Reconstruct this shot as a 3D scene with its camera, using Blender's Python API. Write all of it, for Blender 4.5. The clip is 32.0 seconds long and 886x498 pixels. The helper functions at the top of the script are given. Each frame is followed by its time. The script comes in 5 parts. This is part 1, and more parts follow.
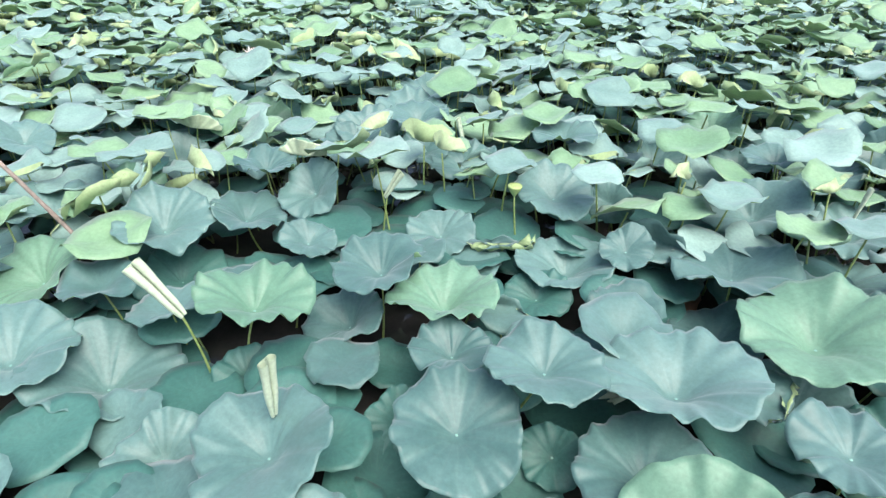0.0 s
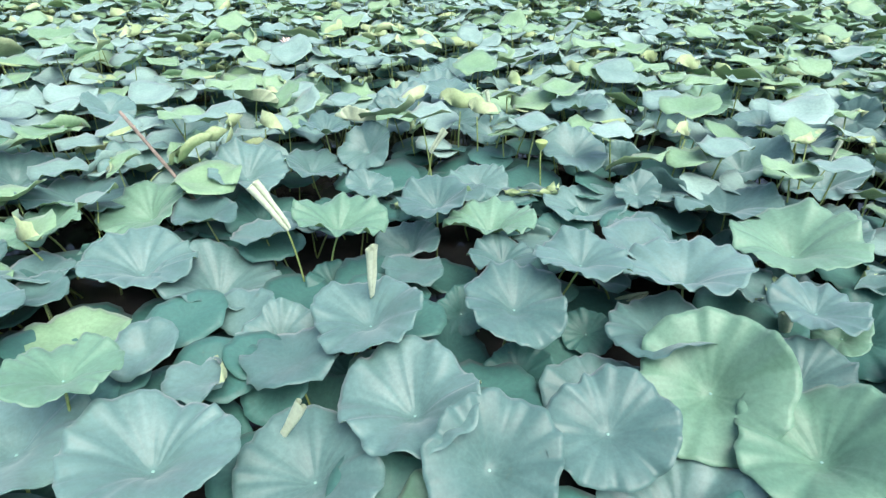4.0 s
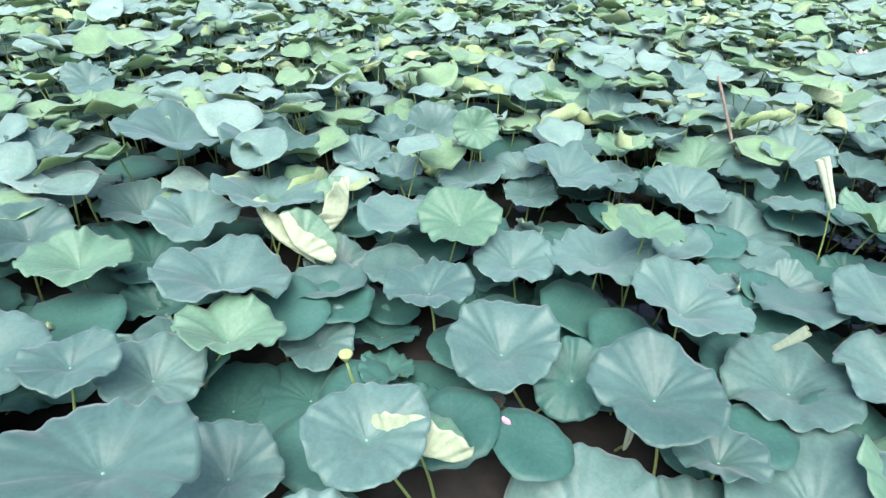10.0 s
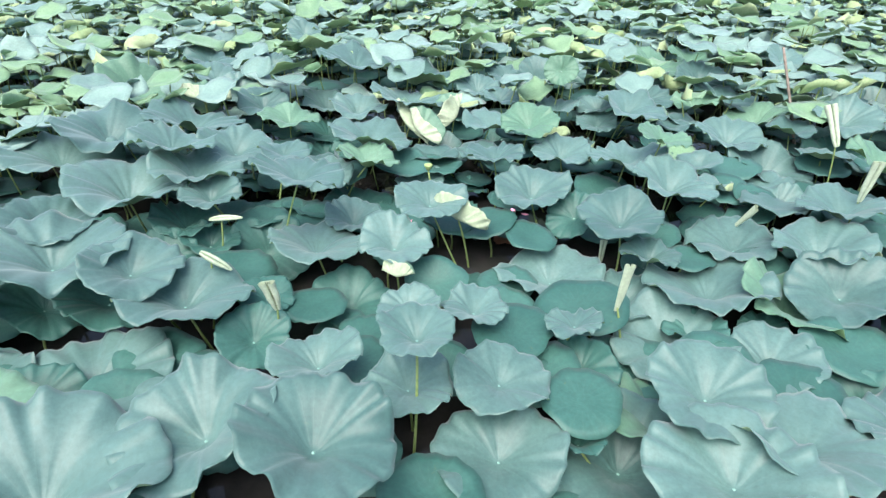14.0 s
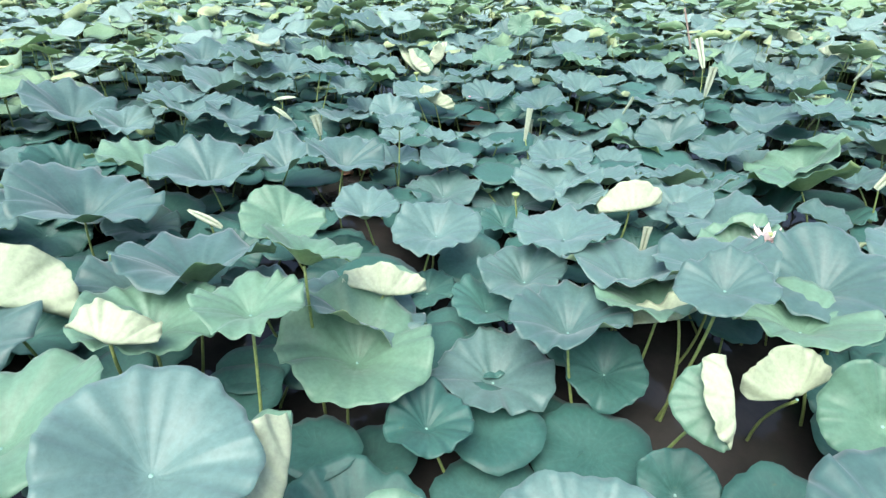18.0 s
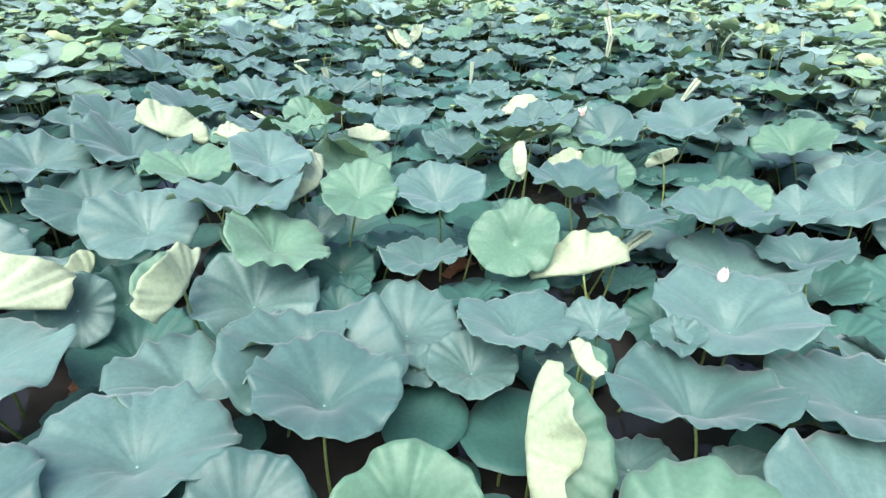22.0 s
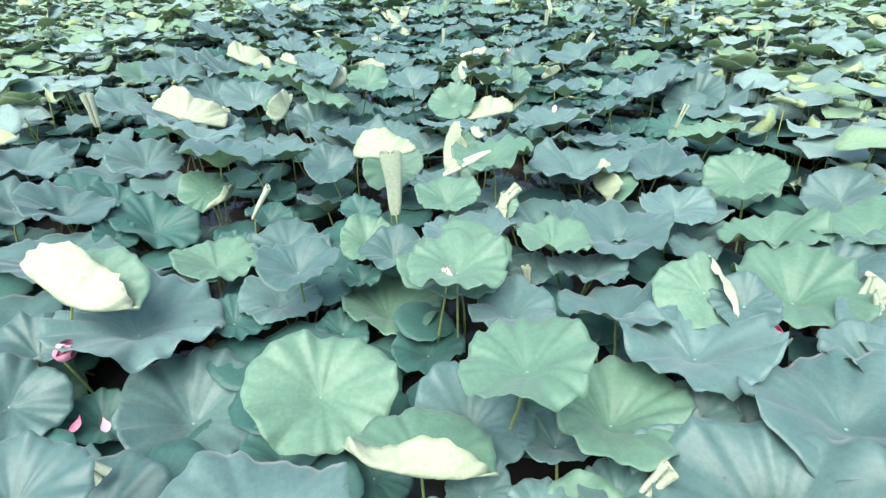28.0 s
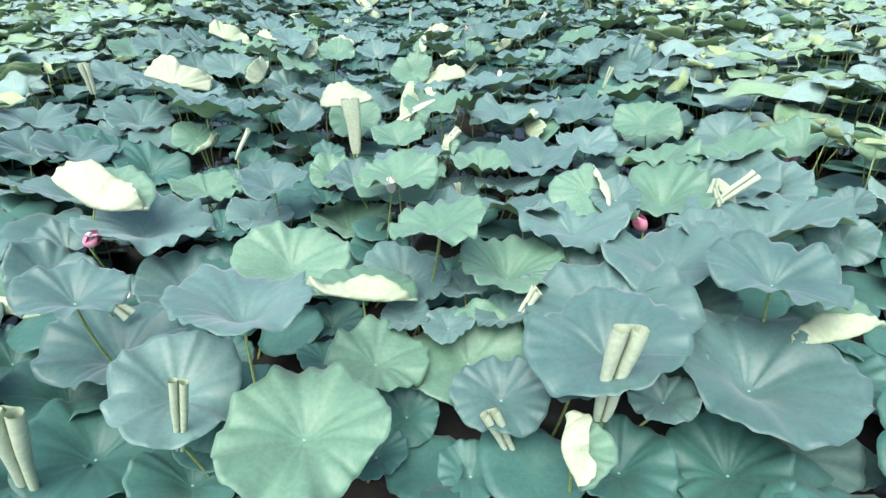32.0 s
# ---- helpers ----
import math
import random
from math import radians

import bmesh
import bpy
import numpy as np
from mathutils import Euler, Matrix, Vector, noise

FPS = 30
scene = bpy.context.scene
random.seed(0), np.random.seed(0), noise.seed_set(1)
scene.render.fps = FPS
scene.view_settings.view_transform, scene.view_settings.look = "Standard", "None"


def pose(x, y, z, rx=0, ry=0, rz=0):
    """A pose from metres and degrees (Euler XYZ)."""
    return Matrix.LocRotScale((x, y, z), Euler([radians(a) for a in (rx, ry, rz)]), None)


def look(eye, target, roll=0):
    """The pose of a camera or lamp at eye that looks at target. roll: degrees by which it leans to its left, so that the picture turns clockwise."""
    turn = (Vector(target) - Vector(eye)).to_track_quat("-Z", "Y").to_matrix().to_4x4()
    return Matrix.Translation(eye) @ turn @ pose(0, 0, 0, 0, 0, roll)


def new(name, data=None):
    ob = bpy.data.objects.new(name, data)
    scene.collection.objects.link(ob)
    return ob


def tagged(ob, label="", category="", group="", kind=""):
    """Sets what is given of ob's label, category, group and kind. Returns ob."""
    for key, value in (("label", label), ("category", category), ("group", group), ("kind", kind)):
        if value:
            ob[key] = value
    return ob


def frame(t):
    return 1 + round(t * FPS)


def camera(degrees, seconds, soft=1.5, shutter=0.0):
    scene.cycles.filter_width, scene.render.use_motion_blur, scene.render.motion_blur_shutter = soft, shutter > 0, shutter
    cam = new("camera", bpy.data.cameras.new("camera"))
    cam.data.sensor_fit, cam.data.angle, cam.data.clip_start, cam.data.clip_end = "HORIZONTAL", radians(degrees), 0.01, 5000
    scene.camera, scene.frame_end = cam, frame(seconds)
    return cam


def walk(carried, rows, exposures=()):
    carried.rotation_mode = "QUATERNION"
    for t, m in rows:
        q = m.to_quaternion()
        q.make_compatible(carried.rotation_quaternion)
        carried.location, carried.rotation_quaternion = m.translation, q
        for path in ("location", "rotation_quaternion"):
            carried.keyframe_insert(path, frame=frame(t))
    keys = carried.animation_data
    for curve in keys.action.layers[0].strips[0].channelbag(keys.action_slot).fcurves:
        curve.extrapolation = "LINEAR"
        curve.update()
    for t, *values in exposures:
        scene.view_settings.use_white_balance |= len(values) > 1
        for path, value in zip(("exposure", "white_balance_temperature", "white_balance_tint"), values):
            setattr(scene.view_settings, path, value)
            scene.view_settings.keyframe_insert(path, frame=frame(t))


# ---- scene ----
cam = camera(77.7, 32.0, soft=1.4)
# seconds, eye, the point looked at, lean
PATH = [
    (0, (0.6873, -0.6333, 1.8346), (0.7106, 1.0513, 0.7568), 0.95),
    (0.5, (0.6676, -0.7053, 1.8132), (0.6942, 0.9811, 0.7382), 0.94),
    (1, (0.6407, -0.7746, 1.7993), (0.6721, 0.9136, 0.7273), 0.98),
    (1.5, (0.6059, -0.8408, 1.7993), (0.6427, 0.8480, 0.7286), 0.99),
    (2, (0.5712, -0.9067, 1.8041), (0.6099, 0.7827, 0.7343), 1.01),
    (2.5, (0.5350, -0.9876, 1.8083), (0.5752, 0.7033, 0.7409), 0.95),
    (3, (0.4838, -1.0765, 1.8107), (0.5298, 0.6147, 0.7441), 1.04),
    (3.5, (0.4481, -1.1700, 1.8064), (0.4902, 0.5225, 0.7417), 0.96),
    (5.5, (0.2279, -1.6391, 1.7730), (0.2742, 0.0591, 0.7176), 0.77),
    (6, (0.1652, -1.7635, 1.7722), (0.1583, -0.0665, 0.7139), 0.70),
    (6.5, (0.1123, -1.8685, 1.7664), (0.0324, -0.1707, 0.7122), 0.63),
    (7, (0.0624, -1.9581, 1.7790), (-0.1058, -0.2681, 0.7228), 0.73),
    (7.5, (0.0370, -2.0371, 1.7944), (-0.2701, -0.3693, 0.7341), 0.97),
    (8, (0.0423, -2.0993, 1.7958), (-0.4738, -0.4850, 0.7339), 1.25),
    (8.5, (0.0519, -2.1353, 1.7941), (-0.7272, -0.6374, 0.7221), 1.49),
    (9, (0.0838, -2.1461, 1.8080), (-0.9294, -0.8057, 0.7232), 1.46),
    (9.5, (0.1304, -2.1505, 1.8099), (-1.0245, -0.9308, 0.7242), 1.39),
    (10, (0.2010, -2.1941, 1.8036), (-1.0254, -1.0416, 0.7230), 1.31),
    (10.5, (0.2866, -2.2730, 1.8029), (-0.9818, -1.1647, 0.7246), 1.28),
    (11, (0.4181, -2.3921, 1.8134), (-0.9112, -1.3602, 0.7327), 1.26),
    (11.5, (0.5609, -2.5090, 1.8201), (-0.8136, -1.5384, 0.7390), 1.25),
    (12, (0.7593, -2.6053, 1.8202), (-0.6751, -1.7226, 0.7416), 1.11),
    (12.5, (0.9548, -2.6445, 1.8167), (-0.5177, -1.8270, 0.7380), 1.06),
    (13, (1.1867, -2.6548, 1.8043), (-0.3073, -1.8733, 0.7286), 1.06),
    (13.5, (1.3959, -2.6521, 1.7831), (-0.1156, -1.8979, 0.7125), 0.86),
    (14, (1.6273, -2.6633, 1.7715), (0.1039, -1.9319, 0.7017), 0.72),
    (14.5, (1.8358, -2.6836, 1.7590), (0.3025, -1.9708, 0.6909), 0.56),
    (16.5, (2.7455, -2.9623, 1.6606), (1.1848, -2.2633, 0.6234), 0.66),
    (17, (2.9752, -3.0623, 1.6548), (1.4152, -2.3606, 0.6184), 0.66),
    (17.5, (3.1901, -3.1457, 1.6429), (1.6274, -2.4450, 0.6099), 0.56),
    (18, (3.4508, -3.2146, 1.6352), (1.8838, -2.5206, 0.6043), 0.39),
    (18.5, (3.6983, -3.2788, 1.6343), (2.1296, -2.5849, 0.6061), 0.36),
    (19, (3.9778, -3.3319, 1.6307), (2.4055, -2.6402, 0.6063), 0.24),
    (19.5, (4.1988, -3.3869, 1.6468), (2.6302, -2.6929, 0.6184), 0.23),
    (20, (4.4389, -3.4511, 1.6722), (2.8730, -2.7539, 0.6418), 0.20),
    (20.5, (4.6524, -3.4975, 1.6755), (3.0814, -2.8019, 0.6517), 0.14),
    (21, (4.8934, -3.5647, 1.6884), (3.3197, -2.8710, 0.6676), -0.03),
    (21.5, (5.1033, -3.6329, 1.7043), (3.5296, -2.9409, 0.6822), -0.18),
    (22, (5.3365, -3.7230, 1.7164), (3.7636, -3.0286, 0.6947), -0.17),
    (22.5, (5.5426, -3.7994, 1.7220), (3.9687, -3.1056, 0.7015), -0.26),
    (23, (5.7622, -3.8971, 1.7200), (4.1893, -3.1984, 0.7013), -0.26),
    (23.5, (5.9605, -3.9808, 1.7275), (4.3881, -3.2819, 0.7081), -0.39),
    (24, (6.1595, -4.0689, 1.7324), (4.5883, -3.3680, 0.7127), -0.39),
    (24.5, (6.3853, -4.1559, 1.7384), (4.8140, -3.4551, 0.7186), -0.49),
    (25, (6.5919, -4.2310, 1.7414), (5.0204, -3.5306, 0.7217), -0.57),
    (25.5, (6.7926, -4.2952, 1.7526), (5.2212, -3.5951, 0.7325), -0.65),
    (27.5, (7.4884, -4.4841, 1.7954), (5.9173, -3.7874, 0.7724), -0.98),
    (28, (7.6624, -4.5347, 1.7881), (6.0945, -3.8323, 0.7644), -0.94),
    (28.5, (7.8480, -4.5697, 1.7771), (6.2818, -3.8660, 0.7515), -0.84),
    (29, (8.0302, -4.6011, 1.7576), (6.4641, -3.8976, 0.7318), -0.93),
    (29.5, (8.1846, -4.6274, 1.7457), (6.6210, -3.9218, 0.7174), -0.89),
    (30, (8.2940, -4.6523, 1.7466), (6.7350, -3.9437, 0.7134), -0.87),
    (30.5, (8.3482, -4.6754, 1.7525), (6.8014, -3.9596, 0.7061), -0.61),
    (31, (8.3764, -4.6799, 1.7535), (6.8358, -3.9520, 0.7062), -0.79),
    (31.5, (8.4029, -4.6802, 1.7522), (6.8648, -3.9385, 0.7111), -0.99),
    (32, (8.4355, -4.6671, 1.7510), (6.9020, -3.9193, 0.7074), -0.94),
]
walk(cam, [(t, look(eye, target, roll)) for t, eye, target, roll in PATH])

# ---- world and light: a bright, thinly overcast day ----
scene.view_settings.exposure = 1.06
world = bpy.data.worlds.new("sky")
scene.world = world
world.use_nodes = True
wn, wl = world.node_tree.nodes, world.node_tree.links
sky = wn.new("ShaderNodeTexSky")
sky.sky_type, sky.sun_disc = "NISHITA", False
sky.sun_elevation, sky.sun_rotation = radians(65), radians(140)
sky.air_density, sky.dust_density, sky.ozone_density = 1.0, 4.0, 1.0
wl.new(sky.outputs["Color"], wn["Background"].inputs["Color"])
wn["Background"].inputs["Strength"].default_value = 0.15
sun_data = bpy.data.lights.new("sun", "SUN")
sun_data.energy, sun_data.angle, sun_data.color = 2.4, radians(55), (1.0, 0.97, 0.93)
sun = new("sun", sun_data)
sun.matrix_world = look((5, -6, 17), (0, 0, 0))


# ---- materials ----
def material(name):
    m = bpy.data.materials.new(name)
    m.use_nodes = True
    return m, m.node_tree.nodes, m.node_tree.links, m.node_tree.nodes["Principled BSDF"]


def node(nodes, links, kind, values=(), **sockets):
    """A node with its properties (values) and inputs, given as numbers or as sockets."""
    n = nodes.new(kind)
    for key, value in values:
        setattr(n, key, value)
    for key, value in sockets.items():
        slot = n.inputs[int(key[1:])] if key[0] == "i" and key[1:].isdigit() else n.inputs[key]
        if isinstance(value, bpy.types.NodeSocket):
            links.new(value, slot)
        else:
            slot.default_value = value
    return n


def ramp(nodes, links, fac, stops):
    r = nodes.new("ShaderNodeValToRGB")
    links.new(fac, r.inputs["Fac"])
    while len(r.color_ramp.elements) < len(stops):
        r.color_ramp.elements.new(0.5)
    for e, (at, colour) in zip(r.color_ramp.elements, stops):
        e.position, e.color = at, (*colour, 1)
    return r.outputs["Color"]


def blend(nodes, links, fac, a, b, how="MIX"):
    m = nodes.new("ShaderNodeMix")
    m.data_type, m.blend_type = "RGBA", how
    for slot, value in ((m.inputs[0], fac), (m.inputs[6], a), (m.inputs[7], b)):
        if isinstance(value, bpy.types.NodeSocket):
            links.new(value, slot)
        else:
            slot.default_value = value if isinstance(value, float) else (*value, 1)
    return m.outputs[2]


def leaf_skin(name, low, high, rough, clear, sheen, per_island=False, vein=(0.5, 0.62, 0.5), vein_much=0.035, blotch=(0.16, 0.15, 0.06), blotch_much=0.25, rim=None):
    """The waxy skin of a lotus leaf: radial veins, mottling, worn blotches, some light let through."""
    m, n, l, b = material(name)
    uv = node(n, l, "ShaderNodeUVMap").outputs[0]
    xyz = node(n, l, "ShaderNodeSeparateXYZ", i0=uv)
    if per_island:
        chance = node(n, l, "ShaderNodeNewGeometry").outputs["Random Per Island"]
    else:
        chance = node(n, l, "ShaderNodeObjectInfo").outputs["Random"]
    place = node(n, l, "ShaderNodeNewGeometry").outputs["Position"]
    fine = node(n, l, "ShaderNodeTexNoise", Vector=place, Scale=55.0, Detail=5.0, Roughness=0.65)
    broad = node(n, l, "ShaderNodeTexNoise", Vector=place, Scale=7.0, Detail=3.0)
    tone = node(n, l, "ShaderNodeMath", (("operation", "MULTIPLY_ADD"),), i0=chance, i1=0.62, i2=broad.outputs[0])
    tone = node(n, l, "ShaderNodeMath", (("operation", "SUBTRACT"), ("use_clamp", True)), i0=tone.outputs[0], i1=0.30)
    base = ramp(n, l, tone.outputs[0], ((0.0, low), (1.0, high)))
    # veins: about twenty rays from the stalk, thinning to the rim
    turn = node(n, l, "ShaderNodeMath", (("operation", "MULTIPLY"),), i0=xyz.outputs[0], i1=21.0)
    wob = node(n, l, "ShaderNodeMath", (("operation", "MULTIPLY_ADD"),), i0=broad.outputs[0], i1=0.5, i2=turn.outputs[0])
    saw = node(n, l, "ShaderNodeMath", (("operation", "PINGPONG"),), i0=wob.outputs[0], i1=0.5)
    line = ramp(n, l, saw.outputs[0], ((0.0, (1, 1, 1)), (0.10, (0.25, 0.25, 0.25)), (0.26, (0, 0, 0))))
    thin = ramp(n, l, xyz.outputs[1], ((0.0, (1, 1, 1)), (0.75, (0.5, 0.5, 0.5)), (1.0, (0.15, 0.15, 0.15))))
    veins = blend(n, l, 1.0, line, thin, "MULTIPLY")
    amount = node(n, l, "ShaderNodeMath", (("operation", "MULTIPLY"),), i0=veins, i1=vein_much)
    base = blend(n, l, amount.outputs[0], base, vein)
    speck = ramp(n, l, fine.outputs[0], ((0.30, (0.82, 0.82, 0.82)), (0.72, (1.12, 1.12, 1.12))))
    base = blend(n, l, 1.0, base, speck, "MULTIPLY")
    spots = node(n, l, "ShaderNodeTexNoise", Vector=place, Scale=19.0, Detail=6.0, Roughness=0.7)
    worn = ramp(n, l, spots.outputs[0], ((0.66, (0, 0, 0)), (0.74, (1, 1, 1))))
    much = node(n, l, "ShaderNodeMath", (("operation", "MULTIPLY"),), i0=worn, i1=blotch_much)
    base = blend(n, l, much.outputs[0], base, blotch)
    if rim is not None:
        edge = node(n, l, "ShaderNodeMath", (("operation", "MULTIPLY_ADD"),), i0=spots.outputs[0], i1=0.35, i2=xyz.outputs[1])
        withered = ramp(n, l, edge.outputs[0], ((1.02, (0, 0, 0)), (1.20, (0.8, 0.8, 0.8))))
        base = blend(n, l, withered, base, rim)
    l.new(base, b.inputs["Base Color"])
    b.inputs["Roughness"].default_value = rough
    b.inputs["Sheen Weight"].default_value = sheen
    b.inputs["Sheen Roughness"].default_value = 0.45
    b.inputs["Sheen Tint"].default_value = (0.86, 0.95, 1.0, 1)
    b.inputs["Specular IOR Level"].default_value = 0.4
    height = node(n, l, "ShaderNodeMath", (("operation", "MULTIPLY_ADD"),), i0=veins, i1=0.9, i2=fine.outputs[0])
    bump = node(n, l, "ShaderNodeBump", Height=height.outputs[0], Strength=0.07, Distance=0.004)
    l.new(bump.outputs[0], b.inputs["Normal"])
    through_leaf = node(n, l, "ShaderNodeBsdfTranslucent", Color=base)
    mix = node(n, l, "ShaderNodeMixShader", i0=clear, i1=b.outputs[0], i2=through_leaf.outputs[0])
    l.new(mix.outputs[0], n["Material Output"].inputs["Surface"])
    return m


BLUE = leaf_skin("blue_green_leaf_top", (0.045, 0.112, 0.104), (0.121, 0.226, 0.208), 0.44, 0.10, 0.28)
GREEN = leaf_skin("fresh_green_leaf_top", (0.085, 0.198, 0.135), (0.152, 0.288, 0.20), 0.46, 0.15, 0.18)
# darker copy of the leaf top: the canopy's shade is put into the colour
SHADE_TINT = leaf_skin("shade_painted_leaf_top", (0.026, 0.100, 0.084), (0.056, 0.160, 0.136), 0.5, 0.08, 0.08, blotch_much=0.5)
UNDER = leaf_skin("pale_leaf_underside", (0.32, 0.50, 0.26), (0.52, 0.66, 0.42), 0.55, 0.25, 0.1, vein=(0.62, 0.72, 0.45))
LIME = leaf_skin("lime_leaf_underside", (0.27, 0.43, 0.17), (0.43, 0.57, 0.29), 0.5, 0.3, 0.1, vein=(0.6, 0.7, 0.35))
CREAM = leaf_skin("cream_leaf_underside", (0.40, 0.51, 0.34), (0.55, 0.64, 0.46), 0.6, 0.3, 0.1, vein=(0.36, 0.50, 0.26), vein_much=0.35)
SCROLL = leaf_skin("rolled_leaf_underside", (0.46, 0.57, 0.40), (0.60, 0.69, 0.53), 0.6, 0.2, 0.1, vein=(0.42, 0.56, 0.34), vein_much=0.12)
# paler than BLUE: distance haze and grazing sheen are put into the colour
HAZED_FIELD_TOP = leaf_skin("hazed_field_leaf_top", (0.118, 0.222, 0.198), (0.265, 0.405, 0.36), 0.55, 0.12, 0.25, per_island=True)
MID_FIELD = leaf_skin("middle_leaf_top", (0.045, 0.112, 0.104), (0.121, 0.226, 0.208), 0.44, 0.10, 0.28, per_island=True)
FIELD_UNDER = leaf_skin("field_leaf_underside", (0.30, 0.44, 0.20), (0.50, 0.61, 0.36), 0.55, 0.3, 0.1, per_island=True, vein=(0.6, 0.7, 0.42))
GREEN_FIELD = leaf_skin("field_leaf_fresh_top", (0.14, 0.28, 0.16), (0.26, 0.42, 0.25), 0.5, 0.2, 0.25, per_island=True)
# undergrowth tops: shade from the taller leaves is painted into this dark colour
SHADE_TINT_FIELD = leaf_skin("shade_painted_field_leaf_top", (0.026, 0.100, 0.084), (0.056, 0.160, 0.136), 0.5, 0.08, 0.08, per_island=True, blotch_much=0.4)
RUST = leaf_skin("reddened_old_leaf_top", (0.05, 0.12, 0.11), (0.10, 0.19, 0.17), 0.5, 0.08, 0.2, blotch=(0.30, 0.15, 0.10), blotch_much=0.8, rim=(0.26, 0.16, 0.12))
ROT = leaf_skin("rotting_leaf", (0.16, 0.07, 0.04), (0.34, 0.19, 0.12), 0.7, 0.05, 0.0, vein=(0.30, 0.22, 0.15), blotch=(0.05, 0.03, 0.02), blotch_much=0.7)


def plain(name, low, high, rough, scale=30.0, clear=0.0, bump=0.2):
    m, n, l, b = material(name)
    place = node(n, l, "ShaderNodeNewGeometry").outputs["Position"]
    grain = node(n, l, "ShaderNodeTexNoise", Vector=place, Scale=scale, Detail=6.0, Roughness=0.65)
    l.new(ramp(n, l, grain.outputs[0], ((0.3, low), (0.7, high))), b.inputs["Base Color"])
    b.inputs["Roughness"].default_value = rough
    b.inputs["Subsurface Weight"].default_value = clear
    b.inputs["Subsurface Radius"].default_value = (0.01, 0.008, 0.006)
    relief = node(n, l, "ShaderNodeBump", Height=grain.outputs[0], Strength=bump, Distance=0.003)
    l.new(relief.outputs[0], b.inputs["Normal"])
    return m


STALK = plain("green_stalk", (0.14, 0.22, 0.07), (0.30, 0.38, 0.13), 0.5, 60.0)
STRAW = plain("dry_stalk", (0.15, 0.12, 0.10), (0.32, 0.26, 0.22), 0.8, 40.0)
NAVEL = plain("pale_leaf_navel", (0.15, 0.30, 0.26), (0.22, 0.40, 0.34), 0.5, 90.0)
PINK = plain("pink_petal", (0.74, 0.22, 0.36), (0.82, 0.42, 0.52), 0.5, 26.0, 0.1)
BLUSH = plain("blush_white_petal", (0.82, 0.66, 0.66), (0.86, 0.78, 0.74), 0.5, 26.0, 0.1)
POD = plain("green_seed_pod", (0.24, 0.34, 0.12), (0.38, 0.48, 0.20), 0.6, 50.0)
STAMEN = plain("yellow_stamens", (0.62, 0.48, 0.16), (0.78, 0.68, 0.36), 0.6, 80.0)


def pond_water():
    m, n, l, b = material("dark_pond_water")
    place = node(n, l, "ShaderNodeNewGeometry").outputs["Position"]
    silt = node(n, l, "ShaderNodeTexNoise", Vector=place, Scale=2.2, Detail=6.0, Roughness=0.7)
    l.new(ramp(n, l, silt.outputs[0], ((0.35, (0.020, 0.021, 0.021)), (0.7, (0.050, 0.047, 0.043)))), b.inputs["Base Color"])
    b.inputs["Roughness"].default_value = 0.03
    b.inputs["IOR"].default_value = 1.33
    wave = node(n, l, "ShaderNodeTexNoise", Vector=place, Scale=9.0, Detail=3.0)
    relief = node(n, l, "ShaderNodeBump", Height=wave.outputs[0], Strength=0.10, Distance=0.02)
    l.new(relief.outputs[0], b.inputs["Normal"])
    return m


WATER = pond_water()


# ---- structure: the water sheet ----
def mesh_object(name, verts, faces, mats, slots=None, uvs=None, smooth=True, rim=0):
    me = bpy.data.meshes.new(name)
    me.from_pydata(verts, [], faces)
    for mat in mats:
        me.materials.append(mat)
    if slots is not None:
        me.polygons.foreach_set("material_index", np.asarray(slots, dtype=np.int32))
    if uvs is not None:
        layer = me.uv_layers.new(name="UVMap")
        loops = np.empty(len(me.loops), dtype=np.int32)
        me.loops.foreach_get("vertex_index", loops)
        layer.data.foreach_set("uv", np.asarray(uvs, dtype=np.float32)[loops].ravel())
    soft_faces = np.array(smooth) if not isinstance(smooth, bool) else np.full(len(me.polygons), smooth)
    if rim:
        soft_faces[-rim:] = False
    me.polygons.foreach_set("use_smooth", soft_faces)
    me.update()
    return me


water = new("water", mesh_object("water", [(-900, -900, 0), (900, -900, 0), (900, 900, 0), (-900, 900, 0)], [(0, 1, 2, 3)], [WATER], smooth=False))
tagged(water, "dark still pond water with faint sky reflections", "water", kind="structure")


